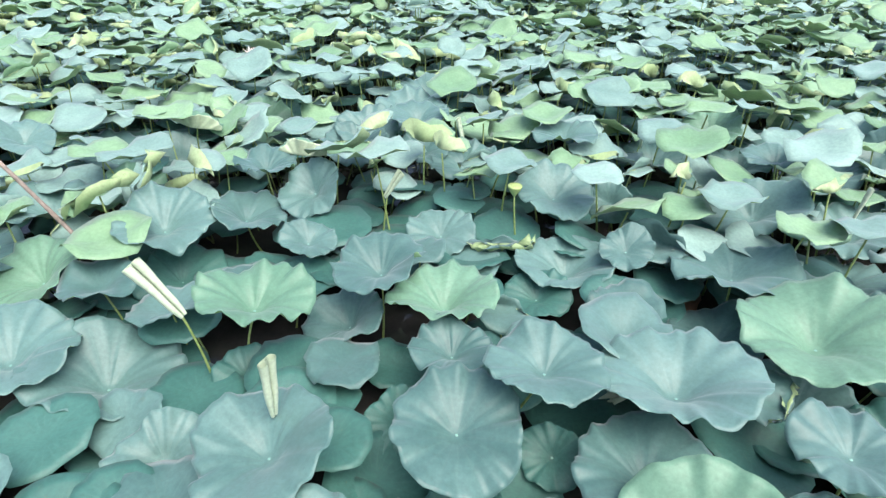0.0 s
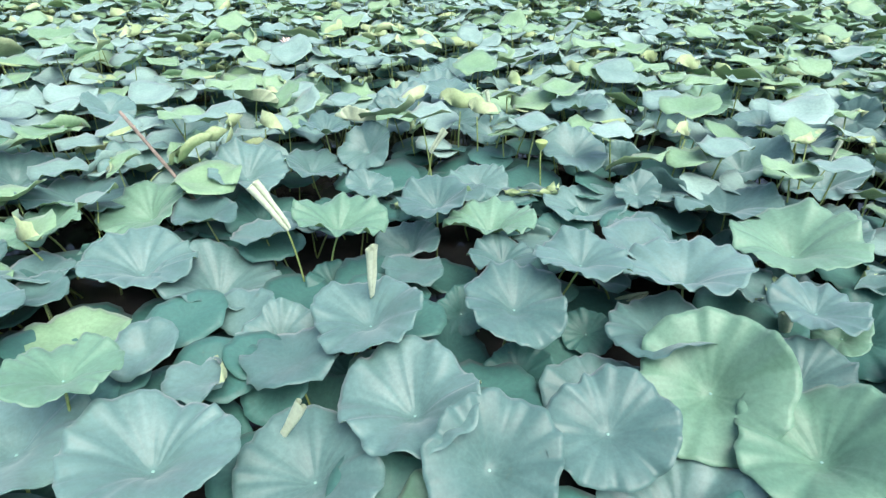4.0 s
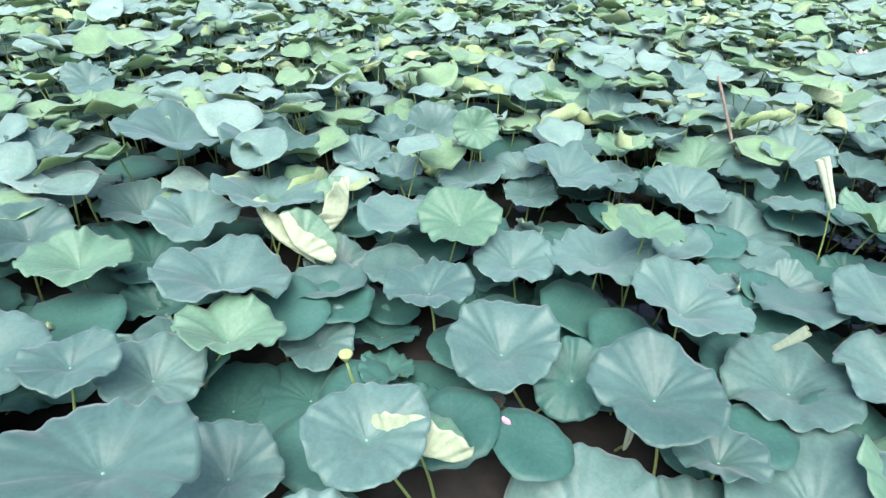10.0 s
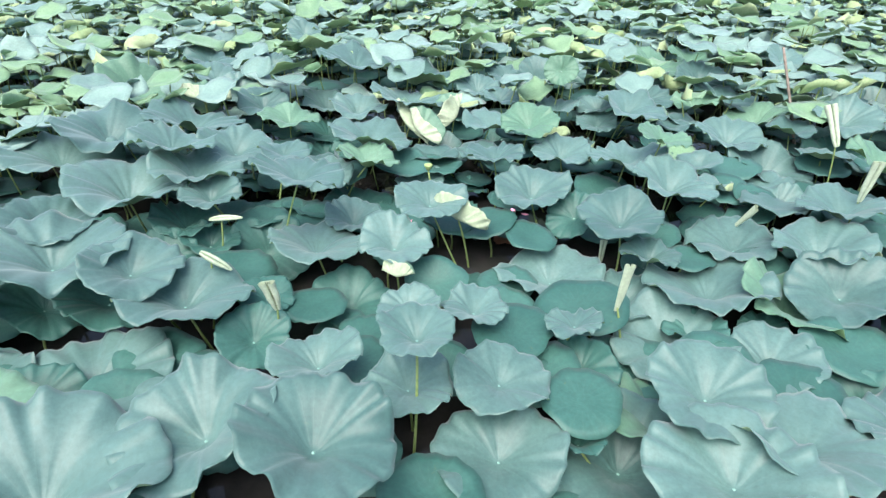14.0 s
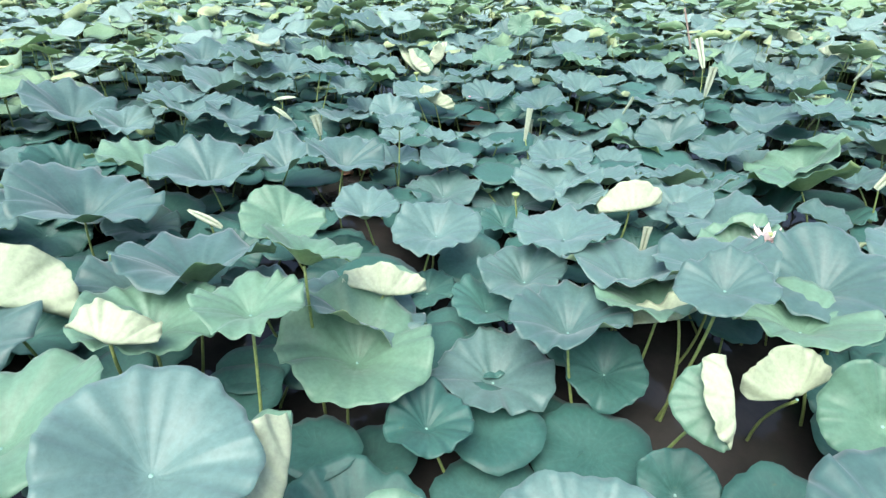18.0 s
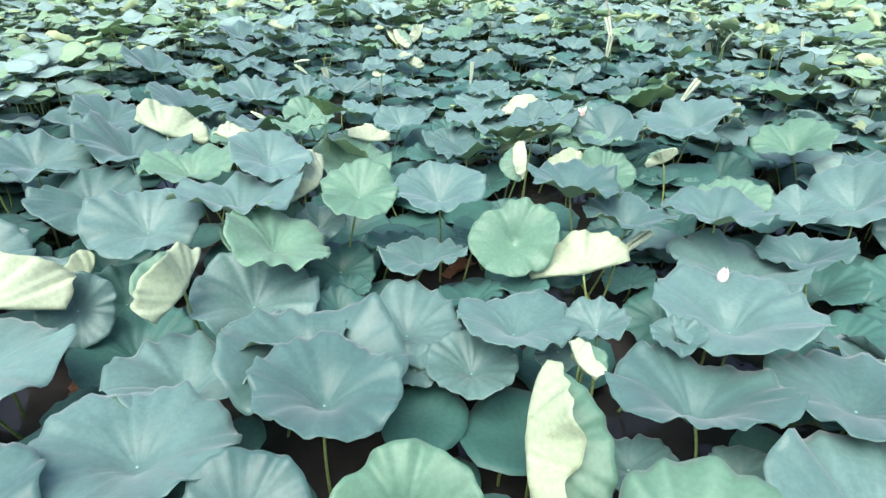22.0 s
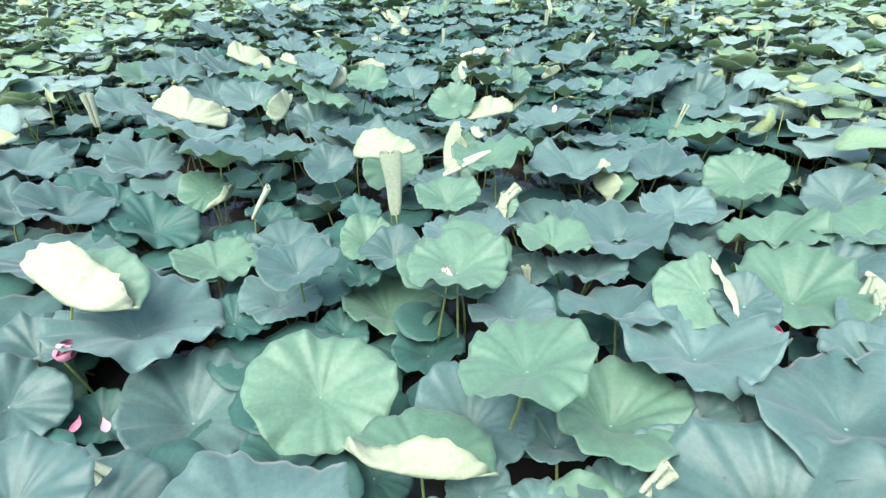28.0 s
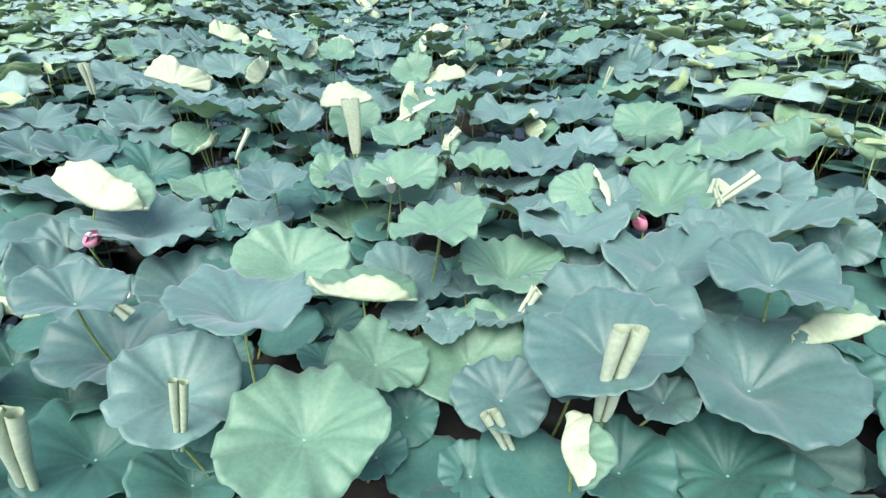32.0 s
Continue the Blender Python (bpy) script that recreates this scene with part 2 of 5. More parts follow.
# ---- lotus leaves ----
def blade_grid(r, rng, cup, wave, folds, around, rings, plan=0.0):
    """Points of a leaf blade, ring by ring from the stalk, and its polar coordinates."""
    th = np.linspace(0, 2 * np.pi, around, endpoint=False)
    ro = np.linspace(0, 1, rings + 1)[1:] ** 0.85
    T, R = np.meshgrid(th, ro)
    p = rng.uniform(0, 2 * np.pi, 10)
    axis = rng.uniform(0, np.pi)
    outline = 1 + 0.05 * np.cos(2 * (T - axis)) + 0.025 * np.sin(3 * T + p[0]) + 0.02 * np.sin(5 * T + p[1]) + 0.012 * np.sin(9 * T + p[2])
    # the two shallow notches at the ends of the midrib
    outline -= 0.07 * np.exp(-((np.cos(T - axis - np.pi / 2) - 1) / 0.02) ** 2) + 0.04 * np.exp(-((np.cos(T - axis + np.pi / 2) - 1) / 0.02) ** 2)
    outline += 0.012 * np.sin(17 * T + p[8])
    X, Y = r * R * outline * np.cos(T), r * R * outline * np.sin(T)
    Z = 0.05 * (1 - np.exp(-((R / 0.20) ** 2))) + cup * 1.40 * R**1.6 / (R**1.6 + 0.40)
    Z += wave * R**2.6 * (0.55 * np.sin(2 * T + p[3]) + 0.5 * np.sin(3 * T + p[4]) + 0.38 * np.sin(5 * T + p[5]) + 0.25 * np.sin(7 * T + p[9]))
    Z += 0.34 * wave * R**4 * np.sin(12 * T + p[6] + 1.4 * np.sin(3 * T + p[2])) + 0.007 * R**2 * np.cos(21 * T + p[7]) + 0.016 * R**5 * np.sin(26 * T + p[6] + 1.2 * np.sin(3 * T + p[1]))
    Z += 0.020 * R**2 * np.sin(15 * T + p[9] + 1.1 * np.sin(2 * T + p[5]))
    Z -= 0.02 * R**5 * (1 + 0.9 * np.sin(4 * T + p[1]))
    V = np.stack([X, Y, r * Z], -1)
    for towards, at, bend, bow in folds:
        c, s = np.cos(radians(towards)), np.sin(radians(towards))
        along, side, h = V[..., 0] * c + V[..., 1] * s - at * r, -V[..., 0] * s + V[..., 1] * c, V[..., 2].copy()
        along = along + 0.26 * side**2 / r + 0.03 * r * np.sin(4 * side / r + p[0])
        bends = radians(bend) * (1 + 0.06 * np.sin(2.6 * side / r + p[1]) + 0.04 * np.sin(7 * side / r + p[2]))
        a = np.minimum(np.maximum(along / (bow * r), 0), bends)
        rest = np.where(along > 0, along - a * bow * r, along)
        coil = bow * r * (1 + 0.06 * a)
        na = np.where(along > 0, coil * np.sin(a) + rest * np.cos(a) - h * np.sin(a), along)
        nh = np.where(along > 0, coil * (1 - np.cos(a)) + rest * np.sin(a) + h * np.cos(a), h)
        na += at * r - 0.26 * side**2 / r - 0.03 * r * np.sin(4 * side / r + p[0])
        V[..., 0], V[..., 1], V[..., 2] = na * c - side * s, na * s + side * c, nh
    return V, T / (2 * np.pi), R


def blade_data(V, T, R, thick=0.0006):
    """Vertices, faces, slots (0 top, 1 underside) and UVs of a closed thin blade."""
    rings, n = R.shape
    dt = np.roll(V, -1, 1) - np.roll(V, 1, 1)
    dr = np.gradient(V, axis=0)
    N = np.cross(dr, dt)
    N /= np.linalg.norm(N, axis=-1, keepdims=True) + 1e-9
    centre = V[0].mean(0) * np.array([1, 1, 0.6])
    top = np.concatenate([[centre], V.reshape(-1, 3)])
    low = np.concatenate([[centre - (0, 0, thick)], (V - thick * N).reshape(-1, 3)])
    uv = np.concatenate([[(0.0, 0.0)], np.stack([T, R], -1).reshape(-1, 2)])
    k = np.arange(n)
    k2 = (k + 1) % n
    faces, slots = [], []
    size = len(top)
    for off, slot in ((0, 0), (size, 1)):
        tri = np.stack([np.full(n, off), off + 1 + k, off + 1 + k2], 1)
        faces += (tri if slot == 0 else tri[:, ::-1]).tolist()
        for i in range(rings - 1):
            a, b = off + 1 + i * n, off + 1 + (i + 1) * n
            quad = np.stack([a + k, b + k, b + k2, a + k2], 1)
            faces += (quad if slot == 0 else quad[:, [0, 3, 2, 1]]).tolist()
        slots += [slot] * (len(faces) - len(slots))
    a = 1 + (rings - 1) * n
    rim = np.stack([a + k, size + a + k, size + a + k2, a + k2], 1)
    faces += rim.tolist()
    slots += [0] * n
    return np.concatenate([top, low]), faces, slots, np.concatenate([uv, uv])


def tube(points, radii, sides=6):
    """A tapering tube along points, closed at both ends."""
    pts = np.asarray(points, float)
    d = np.gradient(pts, axis=0)
    d /= np.linalg.norm(d, axis=1, keepdims=True)
    u = np.cross(d, (0.31, 0.95, 0.05))
    u /= np.linalg.norm(u, axis=1, keepdims=True)
    w = np.cross(d, u)
    ang = np.linspace(0, 2 * np.pi, sides, endpoint=False)
    ring = np.cos(ang)[None, :, None] * u[:, None] + np.sin(ang)[None, :, None] * w[:, None]
    v = (pts[:, None] + np.asarray(radii)[:, None, None] * ring).reshape(-1, 3)
    f = []
    for i in range(len(pts) - 1):
        for k in range(sides):
            f.append((i * sides + k, i * sides + (k + 1) % sides, (i + 1) * sides + (k + 1) % sides, (i + 1) * sides + k))
    f += [tuple(range(sides))[::-1], tuple(range((len(pts) - 1) * sides, len(pts) * sides))]
    return v, f


def bowed(a, b, pull, steps):
    """A bowed line from a to b, with its middle pulled aside."""
    s = np.linspace(0, 1, steps)[:, None]
    mid = (np.asarray(a) + np.asarray(b)) / 2 + np.asarray(pull)
    return (1 - s) ** 2 * np.asarray(a) + 2 * s * (1 - s) * mid + s**2 * np.asarray(b)


def lean_matrix(tilt, towards):
    """The turn that leans an upright axis by tilt degrees towards a plan direction."""
    a = radians(towards)
    return Matrix.Rotation(radians(tilt), 4, Vector((-math.sin(a), math.cos(a), 0)))


def part(name, me, parent, m=None, label=""):
    ob = new(name, me)
    ob.parent = parent
    if m is not None:
        ob.matrix_basis = m
    return tagged(ob, label)


SPOTS = []
LOOKS = {
    "blue": (BLUE, UNDER, "broad blue-green lotus leaf with a wavy rim on a green stalk"),
    "green": (GREEN, LIME, "fresh green lotus leaf with a smooth round blade on a stalk"),
    # low leaves take the top colour with shade painted in
    "dark": (SHADE_TINT, UNDER, "low lotus leaf under its taller neighbours, their shade painted into its colour"),
    "pale": (GREEN, CREAM, "lotus leaf with its pale cream underside turned up"),
    "lime": (GREEN, LIME, "lime-green lotus leaf with its rim turned up"),
    "rust": (RUST, UNDER, "old low lotus leaf with a reddened withered rim near the water"),
    "rot": (ROT, ROT, "rotting red-brown lotus leaf lying low over the water"),
}


def leaf(x, y, z, r, tilt=0, towards=0, look_name="blue", cup=0.36, wave=0.13, folds=(), kind="lotus_leaf", what=""):
    """One lotus leaf on its stalk: centre of the blade, radius, lean and the plan direction it leans to."""
    rng = np.random.default_rng(len(SPOTS) + 11)
    SPOTS.append((x, y, r, z))
    top, under, words = LOOKS[look_name]
    foot_x, foot_y = x + rng.uniform(-0.16, 0.16), y + rng.uniform(-0.16, 0.16)
    cup, wave = cup * rng.uniform(0.75, 1.35), wave * rng.uniform(0.7, 1.25)
    if folds:
        cup, wave = 0.03, 0.075
    if z < 0.1:
        cup, wave = 0.03, 0.05
    plant = new(kind)
    plant.location = (foot_x, foot_y, 0)
    tagged(plant, what or words, "lotus leaf", {"lotus_leaf": "lotus leaves of the pond", "low_lotus_leaf": "low lotus leaves under the canopy", "folded_lotus_leaf": "folded lotus leaves"}[kind])
    turn = lean_matrix(tilt, towards)
    V, T, R = blade_grid(r, rng, cup, wave, folds, 96, 11)
    v, f, s, uv = blade_data(V, T, R)
    place = Matrix.Translation((x - foot_x, y - foot_y, z)) @ turn @ Matrix.Translation((0, 0, -0.6 * max(cup, 0) * r))
    blade = part("blade", mesh_object("blade", v, f, [top, under], s, uv, rim=V.shape[1]), plant, place)
    dot = 0.004 + 0.006 * r
    ang = np.linspace(0, 2 * np.pi, 10, endpoint=False)
    hub = [(0, 0, 0.004)] + [(dot * math.cos(a), dot * math.sin(a), -0.001) for a in ang]
    hub_z = float(V[0, :, 2].mean()) * 0.6 + 0.003
    part("navel", mesh_object("navel", hub, [(0, 1 + k, 1 + (k + 1) % 10) for k in range(10)], [NAVEL]), blade, Matrix.Translation((0, 0, hub_z)))
    top_end = np.array(place @ Vector((0, 0, hub_z - 0.008)))
    pull = np.array(place.to_3x3() @ Vector((0, 0, -0.12))) * (1, 1, 0) + rng.uniform(-0.05, 0.05, 3) * (1, 1, 0)
    if z > 0.12:
        sv, sf = tube(bowed((0, 0, -0.05), top_end, pull, 9), np.linspace(0.0065, 0.0048, 9))
        part("stalk", mesh_object("stalk", sv.tolist(), sf, [STALK]), plant)
    return plant


# ---- leaves placed singly ----
leaf(-3.48, -2.37, 0.480, 0.22, 13, 56)
leaf(-2.40, 0.54, 0.450, 0.12, 68, -47)
leaf(-3.46, -1.78, 0.370, 0.27, 9, 78, cup=-0.15)
leaf(-0.31, 2.34, 0.500, 0.18, 7, 22)
leaf(0.55, 3.20, 0.500, 0.21, 8, -81)
leaf(1.54, 2.87, 0.500, 0.21, 4, -180)
leaf(2.78, 2.52, 0.500, 0.19, 12, 156)
leaf(-0.95, 2.98, 0.500, 0.16, 19, -43, "pale", folds=((270, 0.22, 110, 0.10),), kind="folded_lotus_leaf")
leaf(-0.14, 2.52, 0.500, 0.15, 11, -47, "pale", folds=((270, 0.22, 110, 0.10),), kind="folded_lotus_leaf")
leaf(-4.95, -1.27, 0.500, 0.20, 26, -3)
leaf(-4.62, -2.12, 0.500, 0.24, 17, 22, "green", folds=((231, 0.00, 150, 0.10),), kind="folded_lotus_leaf")
leaf(-3.71, -1.85, 0.500, 0.17, 17, 18)
leaf(5.72, -1.77, 0.500, 0.21, 22, -80, "green")
leaf(-1.94, 2.70, 0.500, 0.18, 23, -22)
leaf(-3.00, 2.10, 0.240, 0.23, 16, -4)
leaf(-4.03, -2.37, 0.500, 0.24, 12, 56)
leaf(-2.91, -2.51, 0.473, 0.18, 30, 22, "pale", folds=((351, 0.10, 150, 0.10),), kind="folded_lotus_leaf")
leaf(1.53, 0.72, 0.416, 0.28, 11, 118)
leaf(0.15, 0.49, 0.356, 0.24, 10, 178)
leaf(0.76, 0.56, 0.370, 0.23, 8, -76)
leaf(2.17, 0.97, 0.414, 0.31, 11, 164, "green")
leaf(1.34, 0.42, 0.340, 0.23, 14, 125)
leaf(-0.64, 0.97, 0.171, 0.29, 14, 13)
leaf(1.06, 0.72, 0.493, 0.20, 2, 93)
leaf(-0.06, 1.16, 0.427, 0.23, 8, 24, "green")
leaf(0.72, 1.26, 0.360, 0.24, 8, 98, "green")
leaf(2.10, 1.51, 0.340, 0.28, 12, 127)
leaf(0.43, 1.42, 0.420, 0.22, 8, -178)
leaf(1.94, 1.24, 0.160, 0.25, 14, 139)
leaf(1.36, 1.72, 0.219, 0.25, 3, 176)
leaf(1.91, 0.39, 0.480, 0.17, 7, 164)
leaf(-0.70, 1.80, 0.411, 0.24, 17, -37)
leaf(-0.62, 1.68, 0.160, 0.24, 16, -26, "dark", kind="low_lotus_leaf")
leaf(2.11, 0.85, 0.165, 0.20, 26, -137)
leaf(0.75, 0.94, 0.360, 0.16, 1, -179)
leaf(1.37, 2.23, 0.384, 0.23, 16, -92)
leaf(-0.36, 2.03, 0.340, 0.22, 13, 21)
leaf(-1.46, 2.08, 0.340, 0.26, 9, 18)
leaf(2.77, 1.67, 0.159, 0.23, 15, 139)
leaf(3.00, 1.99, 0.280, 0.25, 18, -178)
leaf(-1.56, 2.99, 0.255, 0.29, 19, 3)
leaf(2.22, 2.98, 0.286, 0.27, 8, -170)
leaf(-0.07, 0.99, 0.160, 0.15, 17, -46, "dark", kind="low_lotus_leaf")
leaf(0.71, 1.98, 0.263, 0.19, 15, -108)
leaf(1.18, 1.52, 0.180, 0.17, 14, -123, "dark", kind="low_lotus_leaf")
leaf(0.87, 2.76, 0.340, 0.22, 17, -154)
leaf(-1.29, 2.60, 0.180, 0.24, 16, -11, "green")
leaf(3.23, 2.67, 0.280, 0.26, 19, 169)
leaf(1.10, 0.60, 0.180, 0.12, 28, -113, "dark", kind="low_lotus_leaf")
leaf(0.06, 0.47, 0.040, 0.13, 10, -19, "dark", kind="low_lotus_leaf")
leaf(0.58, 2.93, 0.360, 0.20, 15, -88)
leaf(0.18, 3.20, 0.400, 0.22, 25, -77)
leaf(-0.47, 2.73, 0.340, 0.20, 8, 2)
leaf(-1.26, 3.27, 0.130, 0.23, 38, -53)
leaf(2.68, 3.22, 0.420, 0.23, 22, -150, "green")
leaf(0.55, 0.77, 0.160, 0.13, 29, -85, "dark", kind="low_lotus_leaf")
leaf(0.03, 1.77, 0.340, 0.14, 17, -46)
leaf(-0.74, 3.76, 0.240, 0.23, 44, -67, "green")
leaf(2.79, 2.90, 0.280, 0.21, 17, -154)
leaf(1.65, 1.71, 0.340, 0.14, 22, -108)
leaf(0.59, 4.18, 0.400, 0.24, 10, -89)
leaf(1.65, 3.36, 0.360, 0.21, 13, -134)
leaf(2.57, 1.18, 0.340, 0.14, 20, -177)
leaf(1.70, 2.21, 0.340, 0.13, 51, -108)
leaf(3.76, 2.90, 0.400, 0.18, 50, -142)
leaf(2.02, 0.35, 0.380, 0.11, 29, -163, "green")
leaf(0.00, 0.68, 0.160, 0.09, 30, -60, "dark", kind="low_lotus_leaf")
leaf(0.52, -0.36, 0.216, 0.25, 14, 63, "green")
leaf(-0.43, -0.20, 0.381, 0.24, 8, 34)
leaf(-0.89, -0.14, 0.356, 0.26, 6, 177)
leaf(1.41, 0.12, 0.339, 0.28, 31, -139, "green")
leaf(1.18, -0.30, 0.185, 0.25, 13, -149)
leaf(1.22, -0.71, 0.300, 0.22, 17, 159)
leaf(1.63, -0.17, 0.360, 0.26, 22, 172, "green")
leaf(-1.50, 0.40, 0.436, 0.28, 10, 41)
leaf(-1.16, -0.40, 0.060, 0.22, 17, 56, "dark", kind="low_lotus_leaf")
leaf(-0.74, -0.60, 0.100, 0.19, 13, 6, "dark", kind="low_lotus_leaf")
leaf(1.07, 0.18, 0.197, 0.23, 8, -169)
leaf(-1.01, 0.98, 0.282, 0.26, 6, -8)
leaf(-0.98, -0.21, 0.063, 0.19, 34, -45, "dark", kind="low_lotus_leaf")
leaf(-1.90, 0.91, 0.340, 0.26, 13, 24)
leaf(-0.76, 0.01, 0.520, 0.17, 13, 53, "green")
leaf(-0.65, -0.12, 0.040, 0.18, 10, 40, "dark", kind="low_lotus_leaf")
leaf(1.54, -0.23, 0.125, 0.22, 38, -140, "dark", kind="low_lotus_leaf")
leaf(-1.61, 1.57, 0.340, 0.27, 13, 37)
leaf(-2.50, 1.61, 0.420, 0.30, 17, 30, "green")
leaf(2.34, 0.58, 0.180, 0.24, 34, -153, "dark", kind="low_lotus_leaf")
leaf(1.75, 0.14, 0.360, 0.18, 13, -155)
leaf(-0.26, 0.59, 0.171, 0.17, 16, -69)
leaf(-2.03, 1.71, 0.400, 0.24, 20, -16)
leaf(2.47, 2.09, 0.360, 0.27, 21, -161)
leaf(0.28, 1.30, 0.200, 0.19, 19, -159)
leaf(-0.06, -0.39, 0.120, 0.12, 5, -55, "dark", kind="low_lotus_leaf")
leaf(-2.68, 1.77, 0.180, 0.27, 21, -4, "dark", kind="low_lotus_leaf")
leaf(1.88, -0.08, 0.180, 0.16, 33, -153, "dark", kind="low_lotus_leaf")
leaf(0.77, 0.38, 0.140, 0.15, 23, -117, "dark", kind="low_lotus_leaf")
leaf(0.55, -0.57, 0.180, 0.11, 13, -128, "dark", kind="low_lotus_leaf")
leaf(-2.50, 2.08, 0.420, 0.25, 16, 17, "green")
leaf(0.48, 3.56, 0.400, 0.28, 15, -102)
leaf(3.19, 3.11, 0.280, 0.30, 16, 160)
leaf(1.47, -0.68, 0.340, 0.14, 28, -163)
leaf(0.11, 3.02, 0.340, 0.23, 21, -90)
leaf(2.51, 2.70, 0.117, 0.25, 35, -134, "dark", kind="low_lotus_leaf")
leaf(-1.31, 1.18, 0.180, 0.13, 34, -51, "dark", kind="low_lotus_leaf")
leaf(-1.87, -1.56, 0.373, 0.28, 13, 86)
leaf(-1.42, -1.78, 0.080, 0.26, 13, 45, "dark", kind="low_lotus_leaf")
leaf(-0.27, -0.71, 0.350, 0.23, 8, -94)
leaf(-0.75, -1.60, 0.420, 0.19, 8, 0)
leaf(-0.81, -0.91, 0.314, 0.23, 7, -40)
leaf(0.02, -0.14, 0.212, 0.26, 8, -165)
leaf(-2.80, -0.83, 0.500, 0.33, 18, 83)
leaf(-1.30, -1.51, 0.040, 0.23, 9, 70, "dark", kind="low_lotus_leaf")
leaf(-3.24, -1.21, 0.542, 0.35, 13, 74)
leaf(0.34, 0.08, 0.301, 0.26, 9, -179)
leaf(-2.29, -1.11, 0.460, 0.27, 12, 98)
leaf(-2.60, -1.66, 0.180, 0.28, 14, 62, "dark", kind="low_lotus_leaf")
leaf(-1.54, -1.98, 0.320, 0.19, 18, 44)
leaf(-1.22, -0.94, 0.388, 0.19, 6, -172)
leaf(-2.07, -1.17, 0.360, 0.23, 34, 41, "pale", folds=((-72, 0.25, 165, 0.10),), kind="folded_lotus_leaf")
leaf(-1.46, -0.53, 0.465, 0.21, 15, -67, "green")
leaf(-1.15, -0.46, 0.349, 0.20, 6, -33)
leaf(-2.43, -1.46, 0.400, 0.22, 10, 44)
leaf(-0.96, -1.30, 0.100, 0.16, 5, 5, "dark", kind="low_lotus_leaf")
leaf(-1.47, -1.35, 0.161, 0.17, 7, -35)
leaf(-0.01, -0.73, 0.280, 0.14, 5, 145)
leaf(-0.56, -0.78, 0.240, 0.16, 29, -68, "dark", kind="low_lotus_leaf")
leaf(-1.39, -1.07, 0.100, 0.17, 12, 111, "dark", kind="low_lotus_leaf")
leaf(-0.88, -1.01, 0.030, 0.15, 13, 129, "rust", kind="low_lotus_leaf")
leaf(-1.92, 0.03, 0.360, 0.20, 12, -128)
leaf(-2.50, -0.37, 0.420, 0.19, 11, 3)
leaf(-3.26, -0.71, 0.480, 0.22, 5, 51)
leaf(-1.18, -1.21, 0.100, 0.13, 15, 118, "dark", kind="low_lotus_leaf")
leaf(-2.52, 0.24, 0.437, 0.20, 47, -40)
leaf(-1.60, 0.20, 0.319, 0.17, 10, -64)
leaf(-2.06, -0.81, 0.380, 0.18, 45, -22, "pale", folds=((37, 0.05, 160, 0.10),), kind="folded_lotus_leaf")
leaf(-2.04, -0.47, 0.100, 0.16, 12, -14, "dark", kind="low_lotus_leaf")
leaf(-2.24, -0.30, 0.400, 0.15, 10, -6)
leaf(-1.61, 1.24, 0.340, 0.19, 8, -113, "green")
leaf(-2.71, 0.02, 0.440, 0.18, 13, -13)
leaf(-0.03, 2.22, 0.400, 0.19, 34, -111)
leaf(-4.23, -1.16, 0.420, 0.19, 27, 21, "green")
leaf(-1.93, 0.05, 0.660, 0.13, 54, -46, "green")
leaf(-0.21, -1.17, 0.147, 0.27, 3, 160)
leaf(-0.82, -2.21, 0.260, 0.26, 13, 132)
leaf(0.26, -0.59, 0.207, 0.29, 13, 174)
leaf(-1.01, -2.22, 0.580, 0.23, 13, 100)
leaf(-0.70, -3.03, 0.420, 0.21, 18, 64)
leaf(-1.53, -2.69, 0.469, 0.25, 14, 100)
leaf(-1.06, -2.43, 0.140, 0.23, 33, 0, "dark", kind="low_lotus_leaf")
leaf(-2.35, -2.64, 0.480, 0.30, 14, 97)
leaf(0.06, -0.93, 0.120, 0.22, 4, -85)
leaf(-0.48, -1.55, 0.040, 0.21, 14, 118, "dark", kind="low_lotus_leaf")
leaf(-1.74, -2.78, 0.570, 0.23, 15, 99)
leaf(-1.83, -2.44, 0.451, 0.23, 16, 37)
leaf(-1.31, -2.79, 0.280, 0.20, 14, 88, "dark", kind="low_lotus_leaf")
leaf(-1.05, -1.94, 0.240, 0.18, 7, 53)
leaf(-0.08, -2.00, 0.320, 0.13, 7, -48)
leaf(-1.51, -1.70, 0.382, 0.20, 14, 96, "green")
leaf(-0.65, -1.48, 0.340, 0.16, 19, 29, "pale", folds=((-51, 0.10, 120, 0.10),), kind="folded_lotus_leaf")
leaf(-3.60, -2.98, 0.420, 0.31, 29, 39, "green")
leaf(-1.05, -2.91, 0.260, 0.16, 21, 39, "dark", kind="low_lotus_leaf")
leaf(-1.25, -2.65, 0.440, 0.16, 6, 39)
leaf(-2.34, -2.00, 0.420, 0.21, 9, 65, "green")
leaf(-1.12, -2.70, 0.240, 0.15, 14, 52, "dark", kind="low_lotus_leaf")
leaf(-0.51, -2.52, 0.240, 0.13, 10, 44, "dark", kind="low_lotus_leaf")
leaf(-1.23, -3.15, 0.240, 0.16, 18, 86, "dark", kind="low_lotus_leaf")
leaf(-2.72, -2.12, 0.440, 0.21, 14, 15)
leaf(-1.59, -2.19, 0.480, 0.15, 9, 62)
leaf(-2.94, -1.57, 0.300, 0.23, 8, 34)
leaf(-0.80, -2.85, 0.240, 0.13, 16, 54, "dark", kind="low_lotus_leaf")
leaf(-1.36, -0.36, 0.100, 0.20, 11, -178, "dark", kind="low_lotus_leaf")
leaf(-1.92, -1.14, 0.360, 0.17, 45, -20, "pale", folds=((-76, 0.15, 160, 0.10),), kind="folded_lotus_leaf")
